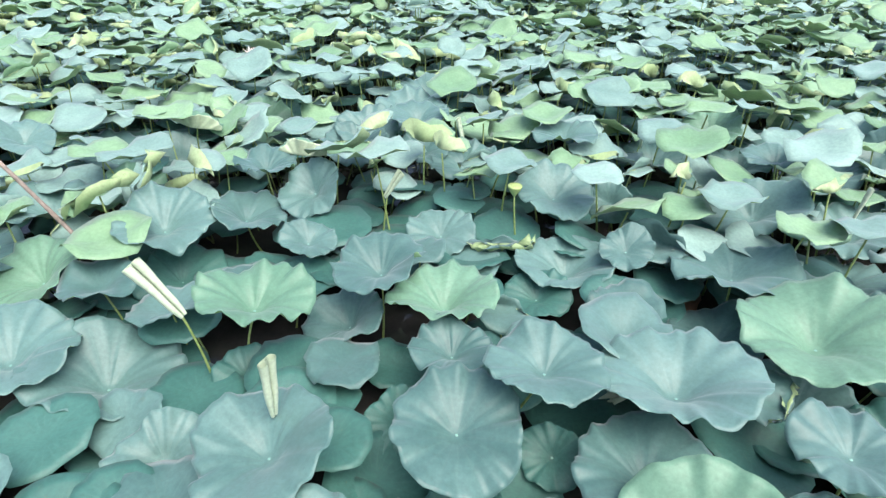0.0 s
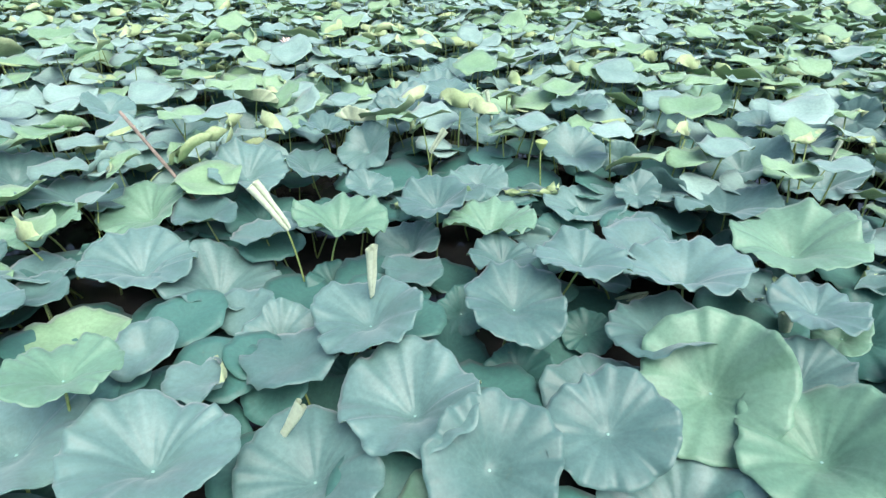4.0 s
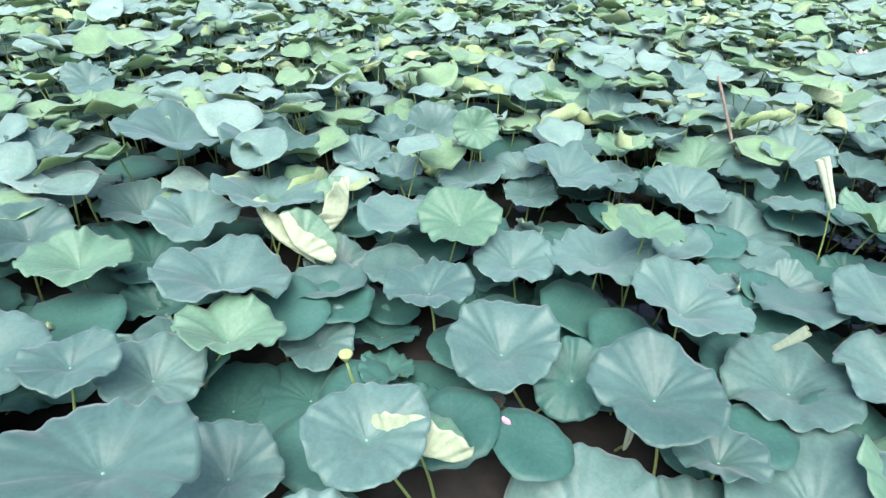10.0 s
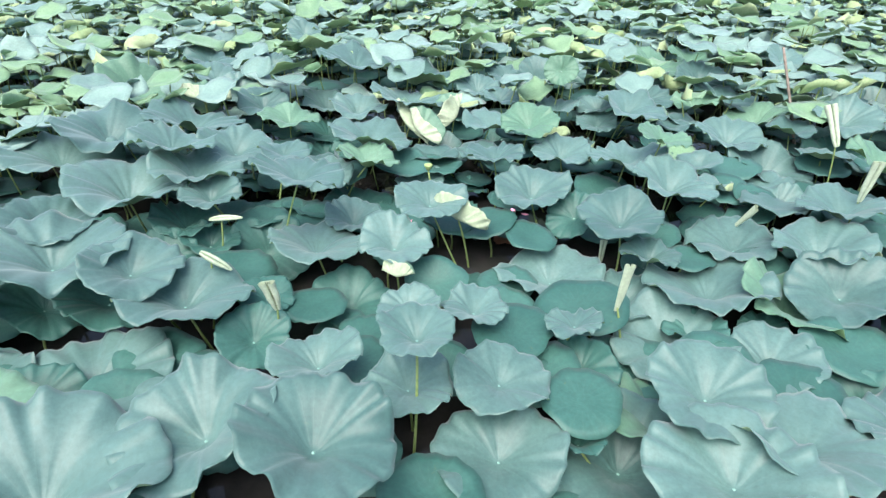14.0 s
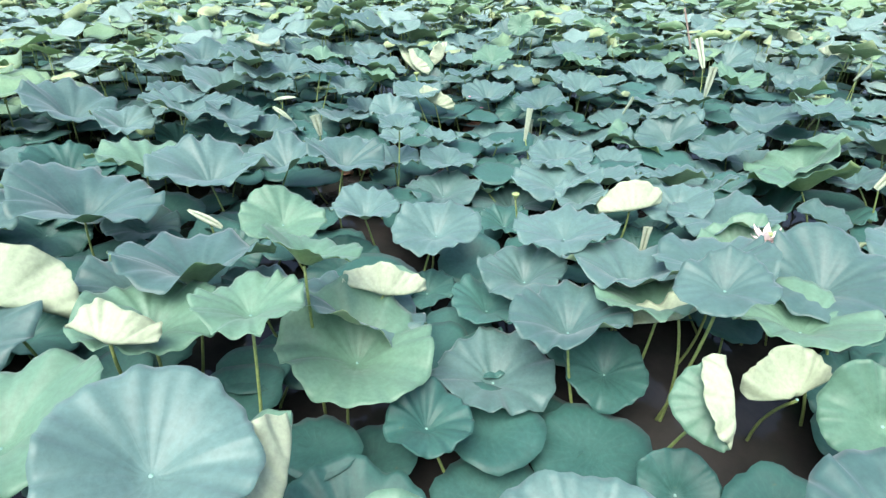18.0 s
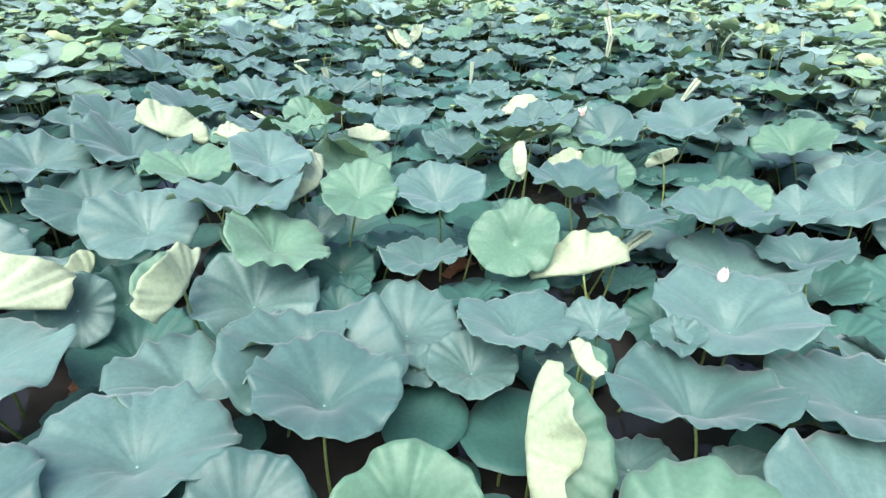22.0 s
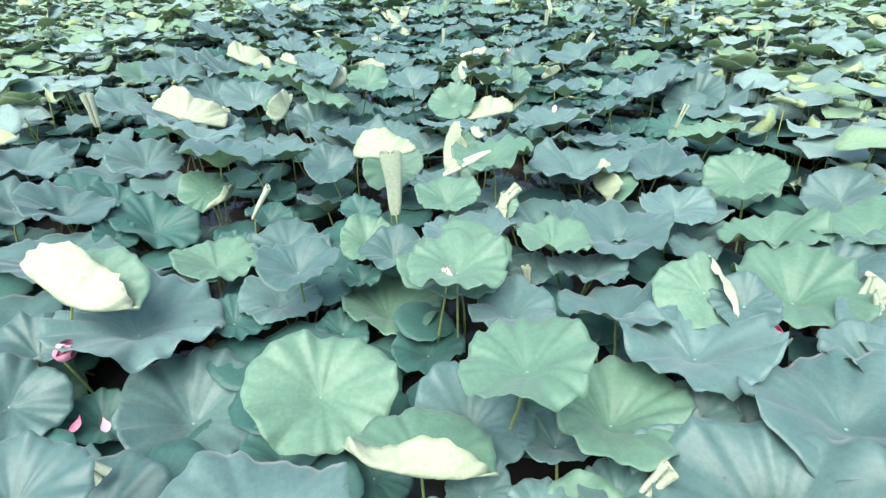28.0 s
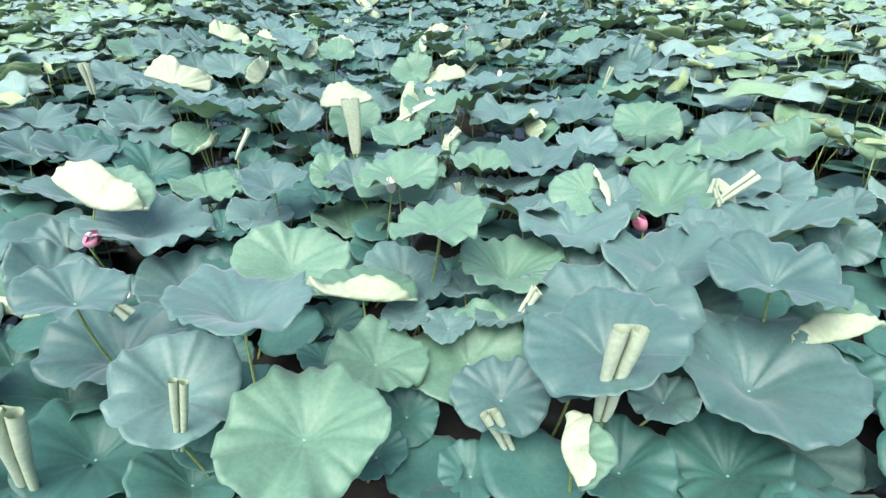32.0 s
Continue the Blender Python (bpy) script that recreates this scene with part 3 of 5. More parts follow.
leaf(-1.20, 1.49, 0.298, 0.25, 17, -134, "green")
leaf(-2.17, -1.79, 0.180, 0.16, 8, 32, "dark", kind="low_lotus_leaf")
leaf(-2.87, -2.53, 0.480, 0.16, 28, -5, "pale", folds=((-31, 0.10, 160, 0.10),), kind="folded_lotus_leaf")
leaf(-3.25, -2.24, 0.400, 0.18, 31, 11)
leaf(-1.79, 0.34, 0.380, 0.17, 13, -91)
leaf(-0.32, -1.96, 0.320, 0.08, 28, -46, "pale", folds=((-41, 0.00, 150, 0.10),), kind="folded_lotus_leaf")
leaf(1.10, -1.46, 0.360, 0.25, 12, -125)
leaf(0.32, -2.84, 0.420, 0.24, 7, -92)
leaf(1.09, -1.12, 0.320, 0.26, 18, 143)
leaf(-0.28, -3.21, 0.220, 0.29, 5, 158)
leaf(0.77, -1.29, 0.120, 0.27, 19, 115, "green")
leaf(-0.52, -2.85, 0.329, 0.27, 8, 126)
leaf(-0.87, -3.33, 0.460, 0.30, 11, 90)
leaf(0.43, -0.98, 0.140, 0.27, 9, -114)
leaf(-1.44, -3.03, 0.462, 0.31, 12, 91)
leaf(0.43, -1.85, 0.300, 0.18, 9, 60)
leaf(0.87, -1.12, 0.040, 0.21, 9, -119, "dark", kind="low_lotus_leaf")
leaf(-2.00, -3.38, 0.480, 0.31, 13, 78)
leaf(-2.14, -3.12, 0.550, 0.31, 14, 67)
leaf(0.07, -2.43, 0.320, 0.17, 8, 179)
leaf(-0.75, -3.16, 0.261, 0.22, 13, 64, "dark", kind="low_lotus_leaf")
leaf(-0.46, -2.15, 0.120, 0.21, 10, 7, "dark", kind="low_lotus_leaf")
leaf(0.32, -2.13, 0.540, 0.14, 2, -163)
leaf(-1.19, -3.37, 0.460, 0.22, 14, 82)
leaf(-0.53, -1.89, 0.357, 0.18, 11, -9)
leaf(0.41, -1.46, 0.180, 0.16, 13, -74, "dark", kind="low_lotus_leaf")
leaf(-0.25, -2.62, 0.240, 0.16, 20, 17, "dark", kind="low_lotus_leaf")
leaf(0.02, -1.74, 0.300, 0.15, 8, 118)
leaf(-0.24, -3.39, 0.240, 0.16, 24, 52, "dark", kind="low_lotus_leaf")
leaf(-0.84, -3.42, 0.240, 0.17, 28, 42, "dark", kind="low_lotus_leaf")
leaf(1.01, -0.59, 0.180, 0.15, 28, -84, "dark", kind="low_lotus_leaf")
leaf(0.28, -1.41, 0.300, 0.12, 12, 179)
leaf(0.44, -0.86, 0.180, 0.14, 15, -166, "dark", kind="low_lotus_leaf")
leaf(-1.88, -0.98, 0.160, 0.19, 19, -3)
leaf(0.69, -1.68, 0.180, 0.10, 21, 163, "dark", kind="low_lotus_leaf")
leaf(-0.13, -0.61, 0.120, 0.13, 17, -47, "dark", kind="low_lotus_leaf")
leaf(2.02, -2.90, 0.360, 0.27, 7, 18, "green")
leaf(1.48, -3.36, 0.500, 0.29, 18, 153)
leaf(2.10, -1.80, 0.440, 0.26, 16, 154)
leaf(1.85, -2.84, 0.380, 0.23, 25, 99)
leaf(1.81, -3.51, 0.520, 0.21, 10, 82, "green")
leaf(2.31, -1.87, 0.460, 0.22, 21, 173, "green")
leaf(1.88, -3.00, 0.700, 0.16, 28, 121, "green")
leaf(0.38, -3.25, 0.435, 0.31, 8, 78)
leaf(1.72, -1.86, 0.440, 0.22, 6, -153)
leaf(2.40, -1.86, 0.460, 0.18, 32, -156, "pale", folds=((-29, 0.10, 160, 0.10),), kind="folded_lotus_leaf")
leaf(1.86, -1.03, 0.400, 0.26, 13, -165)
leaf(1.81, -2.11, 0.340, 0.19, 8, -85)
leaf(1.57, -3.16, 0.400, 0.17, 16, 135)
leaf(0.04, -3.58, 0.413, 0.29, 13, 110, "green")
leaf(2.56, -1.90, 0.700, 0.14, 15, -77)
leaf(1.83, -2.29, 0.240, 0.17, 9, 94, "dark", kind="low_lotus_leaf")
leaf(1.22, -2.74, 0.160, 0.20, 19, 0, "dark", kind="low_lotus_leaf")
leaf(0.54, -2.54, 0.460, 0.23, 12, 63)
leaf(0.89, -3.44, 0.240, 0.21, 16, 124, "dark", kind="low_lotus_leaf")
leaf(1.09, -2.59, 0.404, 0.18, 3, 141)
leaf(-1.17, -4.07, 0.440, 0.34, 22, 79)
leaf(0.64, -1.97, 0.192, 0.22, 5, -33)
leaf(1.56, -1.35, 0.380, 0.18, 8, -76, "pale", folds=((-19, 0.10, 130, 0.10),), kind="folded_lotus_leaf")
leaf(0.83, -1.28, 0.370, 0.21, 6, -70)
leaf(-0.52, -4.08, 0.240, 0.25, 24, 53, "dark", kind="low_lotus_leaf")
leaf(1.62, -1.09, 0.380, 0.17, 16, -87)
leaf(1.55, -2.45, 0.180, 0.13, 5, -24, "dark", kind="low_lotus_leaf")
leaf(1.87, -1.98, 0.180, 0.13, 25, 160, "dark", kind="low_lotus_leaf")
leaf(1.94, -1.75, 0.180, 0.14, 16, 179, "dark", kind="low_lotus_leaf")
leaf(2.04, -2.40, 0.180, 0.12, 12, -49, "dark", kind="low_lotus_leaf")
leaf(0.60, -0.17, 0.296, 0.23, 22, -80)
leaf(0.73, -0.77, 0.220, 0.20, 10, -117)
leaf(1.00, -0.05, 0.320, 0.22, 16, -120)
leaf(1.35, -1.50, 0.380, 0.15, 9, -109)
leaf(0.33, -2.17, 0.320, 0.17, 2, 105)
leaf(1.60, -1.29, 0.180, 0.15, 13, -110, "dark", kind="low_lotus_leaf")
leaf(1.49, -1.11, 0.180, 0.16, 13, -155, "dark", kind="low_lotus_leaf")
leaf(1.10, -1.80, 0.180, 0.14, 7, -68, "dark", kind="low_lotus_leaf")
leaf(-0.72, -3.72, 0.440, 0.20, 17, 67)
leaf(0.87, -3.21, 0.180, 0.13, 30, 15, "dark", kind="low_lotus_leaf")
leaf(2.87, -3.66, 0.619, 0.29, 10, 149)
leaf(2.88, -3.54, 0.400, 0.25, 12, 68, "green")
leaf(3.06, -2.74, 0.568, 0.22, 9, -32)
leaf(3.31, -2.13, 0.592, 0.24, 7, 115)
leaf(2.98, -3.12, 0.601, 0.20, 15, 0, "green")
leaf(2.55, -3.46, 0.681, 0.22, 16, 42)
leaf(2.61, -3.29, 0.540, 0.21, 22, 12, "pale", folds=((51, 0.20, 150, 0.10),), kind="folded_lotus_leaf")
leaf(2.80, -3.19, 0.120, 0.22, 8, 28, "dark", kind="low_lotus_leaf")
leaf(0.73, -3.80, 0.500, 0.33, 17, 97)
leaf(2.22, -2.18, 0.408, 0.21, 8, -178)
leaf(2.17, -2.44, 0.200, 0.22, 2, 67)
leaf(1.58, -3.96, 0.558, 0.23, 21, 73, "pale", folds=((-23, -0.05, 135, 0.10),), kind="folded_lotus_leaf")
leaf(2.59, -1.49, 0.460, 0.22, 10, -169, "green")
leaf(2.25, -1.55, 0.505, 0.22, 14, -158)
leaf(2.98, -1.65, 0.436, 0.17, 32, -52, "green")
leaf(2.05, -3.21, 0.660, 0.16, 4, 172, "green")
leaf(1.18, -4.07, 0.180, 0.23, 16, 105, "dark", kind="low_lotus_leaf")
leaf(1.40, -3.59, 0.415, 0.20, 13, 107)
leaf(1.42, -2.35, 0.404, 0.20, 10, -28)
leaf(3.12, -2.57, 0.280, 0.12, 8, -168, "dark", kind="low_lotus_leaf")
leaf(2.79, -1.74, 0.380, 0.15, 14, -69, "pale", folds=((-13, -0.10, 135, 0.10),), kind="folded_lotus_leaf")
leaf(2.34, -2.77, 0.280, 0.14, 10, 39, "dark", kind="low_lotus_leaf")
leaf(2.31, -2.05, 0.200, 0.16, 15, -43, "dark", kind="low_lotus_leaf")
leaf(2.75, -3.42, 0.280, 0.11, 11, 118, "dark", kind="low_lotus_leaf")
leaf(2.16, -3.72, 0.300, 0.14, 15, 117)
leaf(1.84, -2.74, 0.440, 0.15, 14, 12, "pale", folds=((-23, 0.05, 150, 0.10),), kind="folded_lotus_leaf")
leaf(2.79, -2.09, 0.525, 0.13, 43, -50, "pale", folds=((56, 0.15, 160, 0.10),), kind="folded_lotus_leaf")
leaf(1.98, -3.59, 0.608, 0.13, 17, 72, "pale", folds=((-23, 0.05, 150, 0.10),), kind="folded_lotus_leaf")
leaf(0.24, -4.12, 0.180, 0.23, 23, 46, "dark", kind="low_lotus_leaf")
leaf(3.19, -1.72, 0.180, 0.13, 20, -97, "dark", kind="low_lotus_leaf")
leaf(0.55, -3.62, 0.260, 0.19, 13, 70)
leaf(2.80, -2.17, 0.180, 0.13, 35, -49, "dark", kind="low_lotus_leaf")
leaf(2.47, -0.95, 0.180, 0.15, 20, -96, "dark", kind="low_lotus_leaf")
leaf(2.98, -0.92, 0.180, 0.14, 18, -110, "dark", kind="low_lotus_leaf")
leaf(3.29, -1.35, 0.180, 0.14, 32, -89, "dark", kind="low_lotus_leaf")
leaf(2.98, -1.20, 0.441, 0.10, 45, -68, "pale", folds=((-23, 0.00, 120, 0.10),), kind="folded_lotus_leaf")
leaf(3.86, -3.55, 0.400, 0.30, 9, 43)
leaf(3.99, -2.84, 0.440, 0.22, 12, 125)
leaf(3.70, -3.16, 0.320, 0.23, 2, -23)
leaf(3.39, -3.69, 0.411, 0.24, 21, 24)
leaf(3.98, -1.70, 0.364, 0.30, 5, 156)
leaf(3.69, -3.62, 0.421, 0.21, 20, 146)
leaf(3.23, -3.55, 0.558, 0.23, 26, 77, "green")
leaf(3.75, -2.35, 0.380, 0.22, 16, -164, "pale", folds=((-23, -0.10, 135, 0.10),), kind="folded_lotus_leaf")
leaf(3.25, -4.17, 0.200, 0.24, 7, 86, "dark", kind="low_lotus_leaf")
leaf(2.75, -4.07, 0.520, 0.25, 16, 4)
leaf(3.72, -1.58, 0.509, 0.25, 8, 168)
leaf(3.35, -2.94, 0.400, 0.20, 10, 153)
leaf(1.72, -4.15, 0.556, 0.32, 18, 82)
leaf(3.47, -2.54, 0.461, 0.20, 34, -39, "green")
leaf(3.58, -1.99, 0.506, 0.21, 7, 144)
leaf(2.17, -3.85, 0.544, 0.25, 2, 30, "green")
leaf(2.60, -0.62, 0.513, 0.31, 15, -109)
leaf(2.39, -4.36, 0.160, 0.23, 20, 24, "dark", kind="low_lotus_leaf")
leaf(2.92, -4.21, 0.260, 0.18, 27, 40, "dark", kind="low_lotus_leaf")
leaf(2.48, -1.23, 0.488, 0.25, 13, -72)
leaf(3.91, -2.02, 0.160, 0.16, 31, -76, "dark", kind="low_lotus_leaf")
leaf(3.59, -2.81, 0.300, 0.14, 15, 160, "dark", kind="low_lotus_leaf")
leaf(4.10, -2.56, 0.440, 0.12, 11, -105)
leaf(3.16, -0.30, 0.480, 0.25, 16, -110, "green")
leaf(3.56, -1.27, 0.460, 0.18, 10, -96, "green")
leaf(0.51, -4.38, 0.440, 0.29, 18, 68)
leaf(3.46, -3.37, 0.300, 0.12, 23, 0, "dark", kind="low_lotus_leaf")
leaf(3.92, -3.21, 0.320, 0.11, 6, -9)
leaf(3.46, -3.92, 0.565, 0.17, 40, 24, "pale", folds=((56, -0.05, 150, 0.10),), kind="folded_lotus_leaf")
leaf(4.26, -2.75, 0.460, 0.09, 9, -3, "pale", folds=((-93, 0.10, 160, 0.10),), kind="folded_lotus_leaf")
leaf(0.80, -1.57, 0.120, 0.27, 2, -50)
leaf(2.85, -0.52, 0.180, 0.22, 17, -105, "dark", kind="low_lotus_leaf")
leaf(2.74, -1.23, 0.140, 0.20, 12, -99, "dark", kind="low_lotus_leaf")
leaf(2.90, -3.31, 0.440, 0.13, 16, 14)
leaf(3.02, -2.96, 0.300, 0.14, 3, 110, "dark", kind="low_lotus_leaf")
leaf(3.49, -2.24, 0.280, 0.14, 40, -47, "dark", kind="low_lotus_leaf")
leaf(4.05, -2.68, 0.320, 0.10, 18, -62)
leaf(3.64, -1.96, 0.180, 0.14, 12, -154, "dark", kind="low_lotus_leaf")
leaf(3.62, -2.58, 0.300, 0.12, 9, -178, "dark", kind="low_lotus_leaf")
leaf(2.72, 0.06, 0.180, 0.25, 17, -120, "dark", kind="low_lotus_leaf")
leaf(3.79, -1.07, 0.460, 0.15, 16, -102)
leaf(3.29, -3.29, 0.280, 0.11, 6, 112, "dark", kind="low_lotus_leaf")
leaf(4.31, -2.38, 0.480, 0.09, 13, -94)
leaf(1.07, -2.98, 0.420, 0.19, 19, 10, "green")
leaf(2.10, -1.20, 0.400, 0.18, 23, -56, "green")
leaf(5.06, -2.42, 0.440, 0.31, 3, -178)
leaf(4.97, -2.99, 0.580, 0.24, 6, -133, "green")
leaf(4.86, -3.64, 0.640, 0.19, 10, -161, "pale", folds=((-28, -0.05, 140, 0.10),), kind="folded_lotus_leaf")
leaf(4.10, -4.08, 0.491, 0.26, 12, 141)
leaf(4.53, -2.50, 0.424, 0.27, 17, 155)
leaf(4.07, -3.56, 0.480, 0.24, 10, 115)
leaf(4.74, -2.06, 0.440, 0.27, 14, 163)
leaf(4.30, -2.11, 0.464, 0.29, 8, -167)
leaf(4.54, -3.48, 0.440, 0.19, 31, -17, "green")
leaf(4.50, -3.91, 0.260, 0.20, 21, 147)
leaf(3.75, -3.96, 0.399, 0.24, 14, 139)
leaf(3.18, -4.64, 0.517, 0.26, 18, 82, "pale", folds=((-23, -0.10, 135, 0.10),), kind="folded_lotus_leaf")
leaf(5.27, -2.40, 0.380, 0.20, 25, -88, "pale", folds=((-114, 0.10, 155, 0.10),), kind="folded_lotus_leaf")
leaf(3.82, -0.70, 0.460, 0.29, 23, -119)
leaf(2.20, -4.36, 0.460, 0.27, 12, 26)
leaf(4.48, -3.06, 0.440, 0.23, 36, -31, "pale", folds=((-119, 0.10, 155, 0.10),), kind="folded_lotus_leaf")
leaf(4.02, -3.03, 0.335, 0.16, 6, -33)
leaf(1.80, -4.63, 0.580, 0.28, 14, 51)
leaf(2.66, -4.78, 0.460, 0.22, 19, 56)
leaf(4.28, -4.54, 0.384, 0.16, 30, 50, "pale", folds=((55, 0.50, 160, 0.10),), kind="folded_lotus_leaf")
leaf(4.56, -2.01, 0.180, 0.17, 20, 172, "dark", kind="low_lotus_leaf")
leaf(4.29, -0.85, 0.240, 0.23, 20, -113, "dark", kind="low_lotus_leaf")
leaf(4.57, -2.78, 0.320, 0.13, 13, 176)
leaf(4.21, -4.27, 0.460, 0.13, 15, 107)
leaf(4.37, -1.45, 0.180, 0.20, 15, -141, "dark", kind="low_lotus_leaf")
leaf(4.07, -1.38, 0.420, 0.19, 14, -152)
leaf(3.04, -3.26, 0.241, 0.18, 18, 0, "dark", kind="low_lotus_leaf")
leaf(3.72, -0.23, 0.480, 0.25, 13, -128)
leaf(4.07, -1.16, 0.180, 0.20, 14, -139, "dark", kind="low_lotus_leaf")
leaf(4.44, -1.05, 0.180, 0.20, 21, -110, "dark", kind="low_lotus_leaf")
leaf(4.91, -2.37, 0.320, 0.13, 20, -92)
leaf(3.39, -0.81, 0.180, 0.24, 8, -142, "dark", kind="low_lotus_leaf")
leaf(1.43, -4.94, 0.520, 0.24, 22, 59, "green")
leaf(4.22, -4.16, 0.280, 0.11, 23, 28, "dark", kind="low_lotus_leaf")
leaf(4.84, -2.85, 0.320, 0.10, 11, -89)
leaf(5.05, -1.95, 0.380, 0.11, 31, -82)
leaf(4.73, -2.50, 0.320, 0.10, 11, -124)
leaf(3.12, -4.35, 0.380, 0.15, 50, 14)
leaf(2.94, -4.35, 0.380, 0.14, 45, 14, "pale", folds=((55, 0.00, 160, 0.10),), kind="folded_lotus_leaf")
leaf(5.74, -3.61, 0.440, 0.27, 7, -63, "green")
leaf(5.85, -2.77, 0.440, 0.26, 2, -89)
leaf(5.60, -3.47, 0.480, 0.22, 8, 179)
leaf(5.51, -4.28, 0.480, 0.18, 6, 27)
leaf(5.38, -2.91, 0.321, 0.24, 8, 155)
leaf(5.83, -3.14, 0.480, 0.19, 8, 97, "green")
leaf(4.95, -4.24, 0.257, 0.23, 9, 36)
leaf(4.27, -4.47, 0.589, 0.26, 12, 131)
leaf(5.30, -2.00, 0.440, 0.27, 3, -140)
leaf(4.35, -5.02, 0.030, 0.28, 19, 123, "rust", kind="low_lotus_leaf")
leaf(3.55, -4.58, 0.520, 0.31, 17, 123)
leaf(5.39, -3.79, 0.360, 0.17, 5, -1)
leaf(4.29, -4.91, 0.240, 0.25, 21, 56, "dark", kind="low_lotus_leaf")
leaf(5.22, -3.41, 0.508, 0.17, 10, -41, "green")
leaf(5.43, -2.40, 0.242, 0.21, 2, -125)
leaf(4.87, -1.67, 0.345, 0.25, 9, -178)
leaf(5.13, -3.85, 0.300, 0.16, 20, -7, "green")
leaf(4.92, -1.14, 0.400, 0.28, 17, -164, "green")
leaf(4.38, -4.58, 0.427, 0.17, 29, 26, "pale", folds=((50, 0.55, 160, 0.10),), kind="folded_lotus_leaf")
leaf(4.35, -0.44, 0.400, 0.31, 22, -117)
leaf(4.79, -3.29, 0.387, 0.16, 1, -162)
leaf(4.14, -4.68, 0.030, 0.20, 16, 120, "rust", kind="low_lotus_leaf")
leaf(5.83, -3.26, 0.360, 0.11, 19, -68)
leaf(4.10, -0.44, 0.380, 0.27, 33, -82)
leaf(4.55, -4.71, 0.030, 0.16, 15, 67, "rust", kind="low_lotus_leaf")
leaf(5.01, -2.99, 0.320, 0.14, 5, -104)
leaf(4.56, -4.28, 0.280, 0.14, 11, 67, "dark", kind="low_lotus_leaf")
leaf(5.43, -3.98, 0.280, 0.11, 6, 116, "dark", kind="low_lotus_leaf")
leaf(3.94, -5.10, 0.300, 0.18, 20, 67, "dark", kind="low_lotus_leaf")
leaf(4.93, -0.94, 0.180, 0.23, 17, -135, "dark", kind="low_lotus_leaf")
leaf(5.79, -2.66, 0.380, 0.13, 15, -164)
leaf(4.78, -3.78, 0.300, 0.13, 9, 9, "dark", kind="low_lotus_leaf")
leaf(5.06, -4.37, 0.280, 0.12, 12, 109, "dark", kind="low_lotus_leaf")
leaf(1.98, -5.11, 0.400, 0.25, 21, 56)
leaf(2.56, -3.08, 0.180, 0.23, 16, -2, "dark", kind="low_lotus_leaf")
leaf(4.86, -4.49, 0.280, 0.12, 26, 25, "dark", kind="low_lotus_leaf")
leaf(5.35, -2.71, 0.320, 0.12, 10, -131)
leaf(5.22, -1.36, 0.180, 0.16, 22, -104, "dark", kind="low_lotus_leaf")
leaf(5.21, -3.19, 0.320, 0.10, 5, -96)
leaf(4.41, -5.11, 0.280, 0.13, 25, 55, "dark", kind="low_lotus_leaf")
leaf(5.23, -3.08, 0.380, 0.10, 42, -53, "pale", folds=((-124, 0.10, 160, 0.10),), kind="folded_lotus_leaf")
leaf(7.24, -3.39, 0.420, 0.31, 13, -124)
leaf(7.10, -2.93, 0.471, 0.31, 7, 170)
leaf(6.67, -4.17, 0.440, 0.22, 8, 83, "pale", folds=((-29, 0.28, 165, 0.10),), kind="folded_lotus_leaf")
leaf(6.74, -3.52, 0.407, 0.24, 6, 90, "green")
leaf(5.50, -4.95, 0.368, 0.32, 14, 90)
leaf(6.64, -3.81, 0.651, 0.21, 9, -153, "green")
leaf(6.21, -4.36, 0.381, 0.25, 18, 8, "green")
leaf(5.88, -4.81, 0.158, 0.28, 16, 45)
leaf(6.52, -3.93, 0.340, 0.21, 6, 3)
leaf(5.48, -5.14, 0.545, 0.27, 24, -13, "pale", folds=((-44, 0.05, 165, 0.10),), kind="folded_lotus_leaf")
leaf(6.55, -2.41, 0.426, 0.27, 6, -82, "green")
leaf(6.52, -5.13, 0.656, 0.17, 11, 71)
leaf(6.34, -3.19, 0.440, 0.23, 18, 163)
leaf(5.96, -3.71, 0.578, 0.22, 0, 48, "green")
leaf(4.70, -5.35, 0.320, 0.32, 16, 121)
leaf(6.40, -1.69, 0.480, 0.28, 14, -159, "green")
leaf(6.14, -3.55, 0.420, 0.19, 5, 174)
leaf(6.48, -2.89, 0.525, 0.19, 23, -41, "pale", folds=((65, 0.50, 160, 0.10),), kind="folded_lotus_leaf")
leaf(6.18, -2.08, 0.420, 0.24, 14, -163, "green")
leaf(6.97, -2.58, 0.440, 0.18, 1, 87)
leaf(6.62, -1.95, 0.440, 0.23, 21, -108)
leaf(5.77, -5.36, 0.360, 0.18, 34, 37)
leaf(5.44, -4.38, 0.270, 0.19, 6, 73)
leaf(5.99, -3.05, 0.380, 0.19, 11, 150)
leaf(6.96, -3.47, 0.380, 0.13, 19, -70)
leaf(6.97, -3.19, 0.380, 0.14, 20, -82)
leaf(7.17, -3.06, 0.380, 0.14, 15, -135)
leaf(5.96, -3.85, 0.180, 0.17, 6, 138, "dark", kind="low_lotus_leaf")
leaf(6.44, -4.26, 0.160, 0.14, 5, 51, "dark", kind="low_lotus_leaf")
leaf(6.24, -4.53, 0.180, 0.15, 15, 135, "dark", kind="low_lotus_leaf")
leaf(3.92, -5.31, 0.300, 0.27, 18, 67, "dark", kind="low_lotus_leaf")
leaf(5.47, -5.32, 0.360, 0.18, 7, 101)
leaf(6.72, -3.73, 0.360, 0.12, 5, -164)
leaf(6.96, -3.68, 0.360, 0.12, 9, -173)
leaf(3.49, -4.94, 0.363, 0.27, 16, 59)
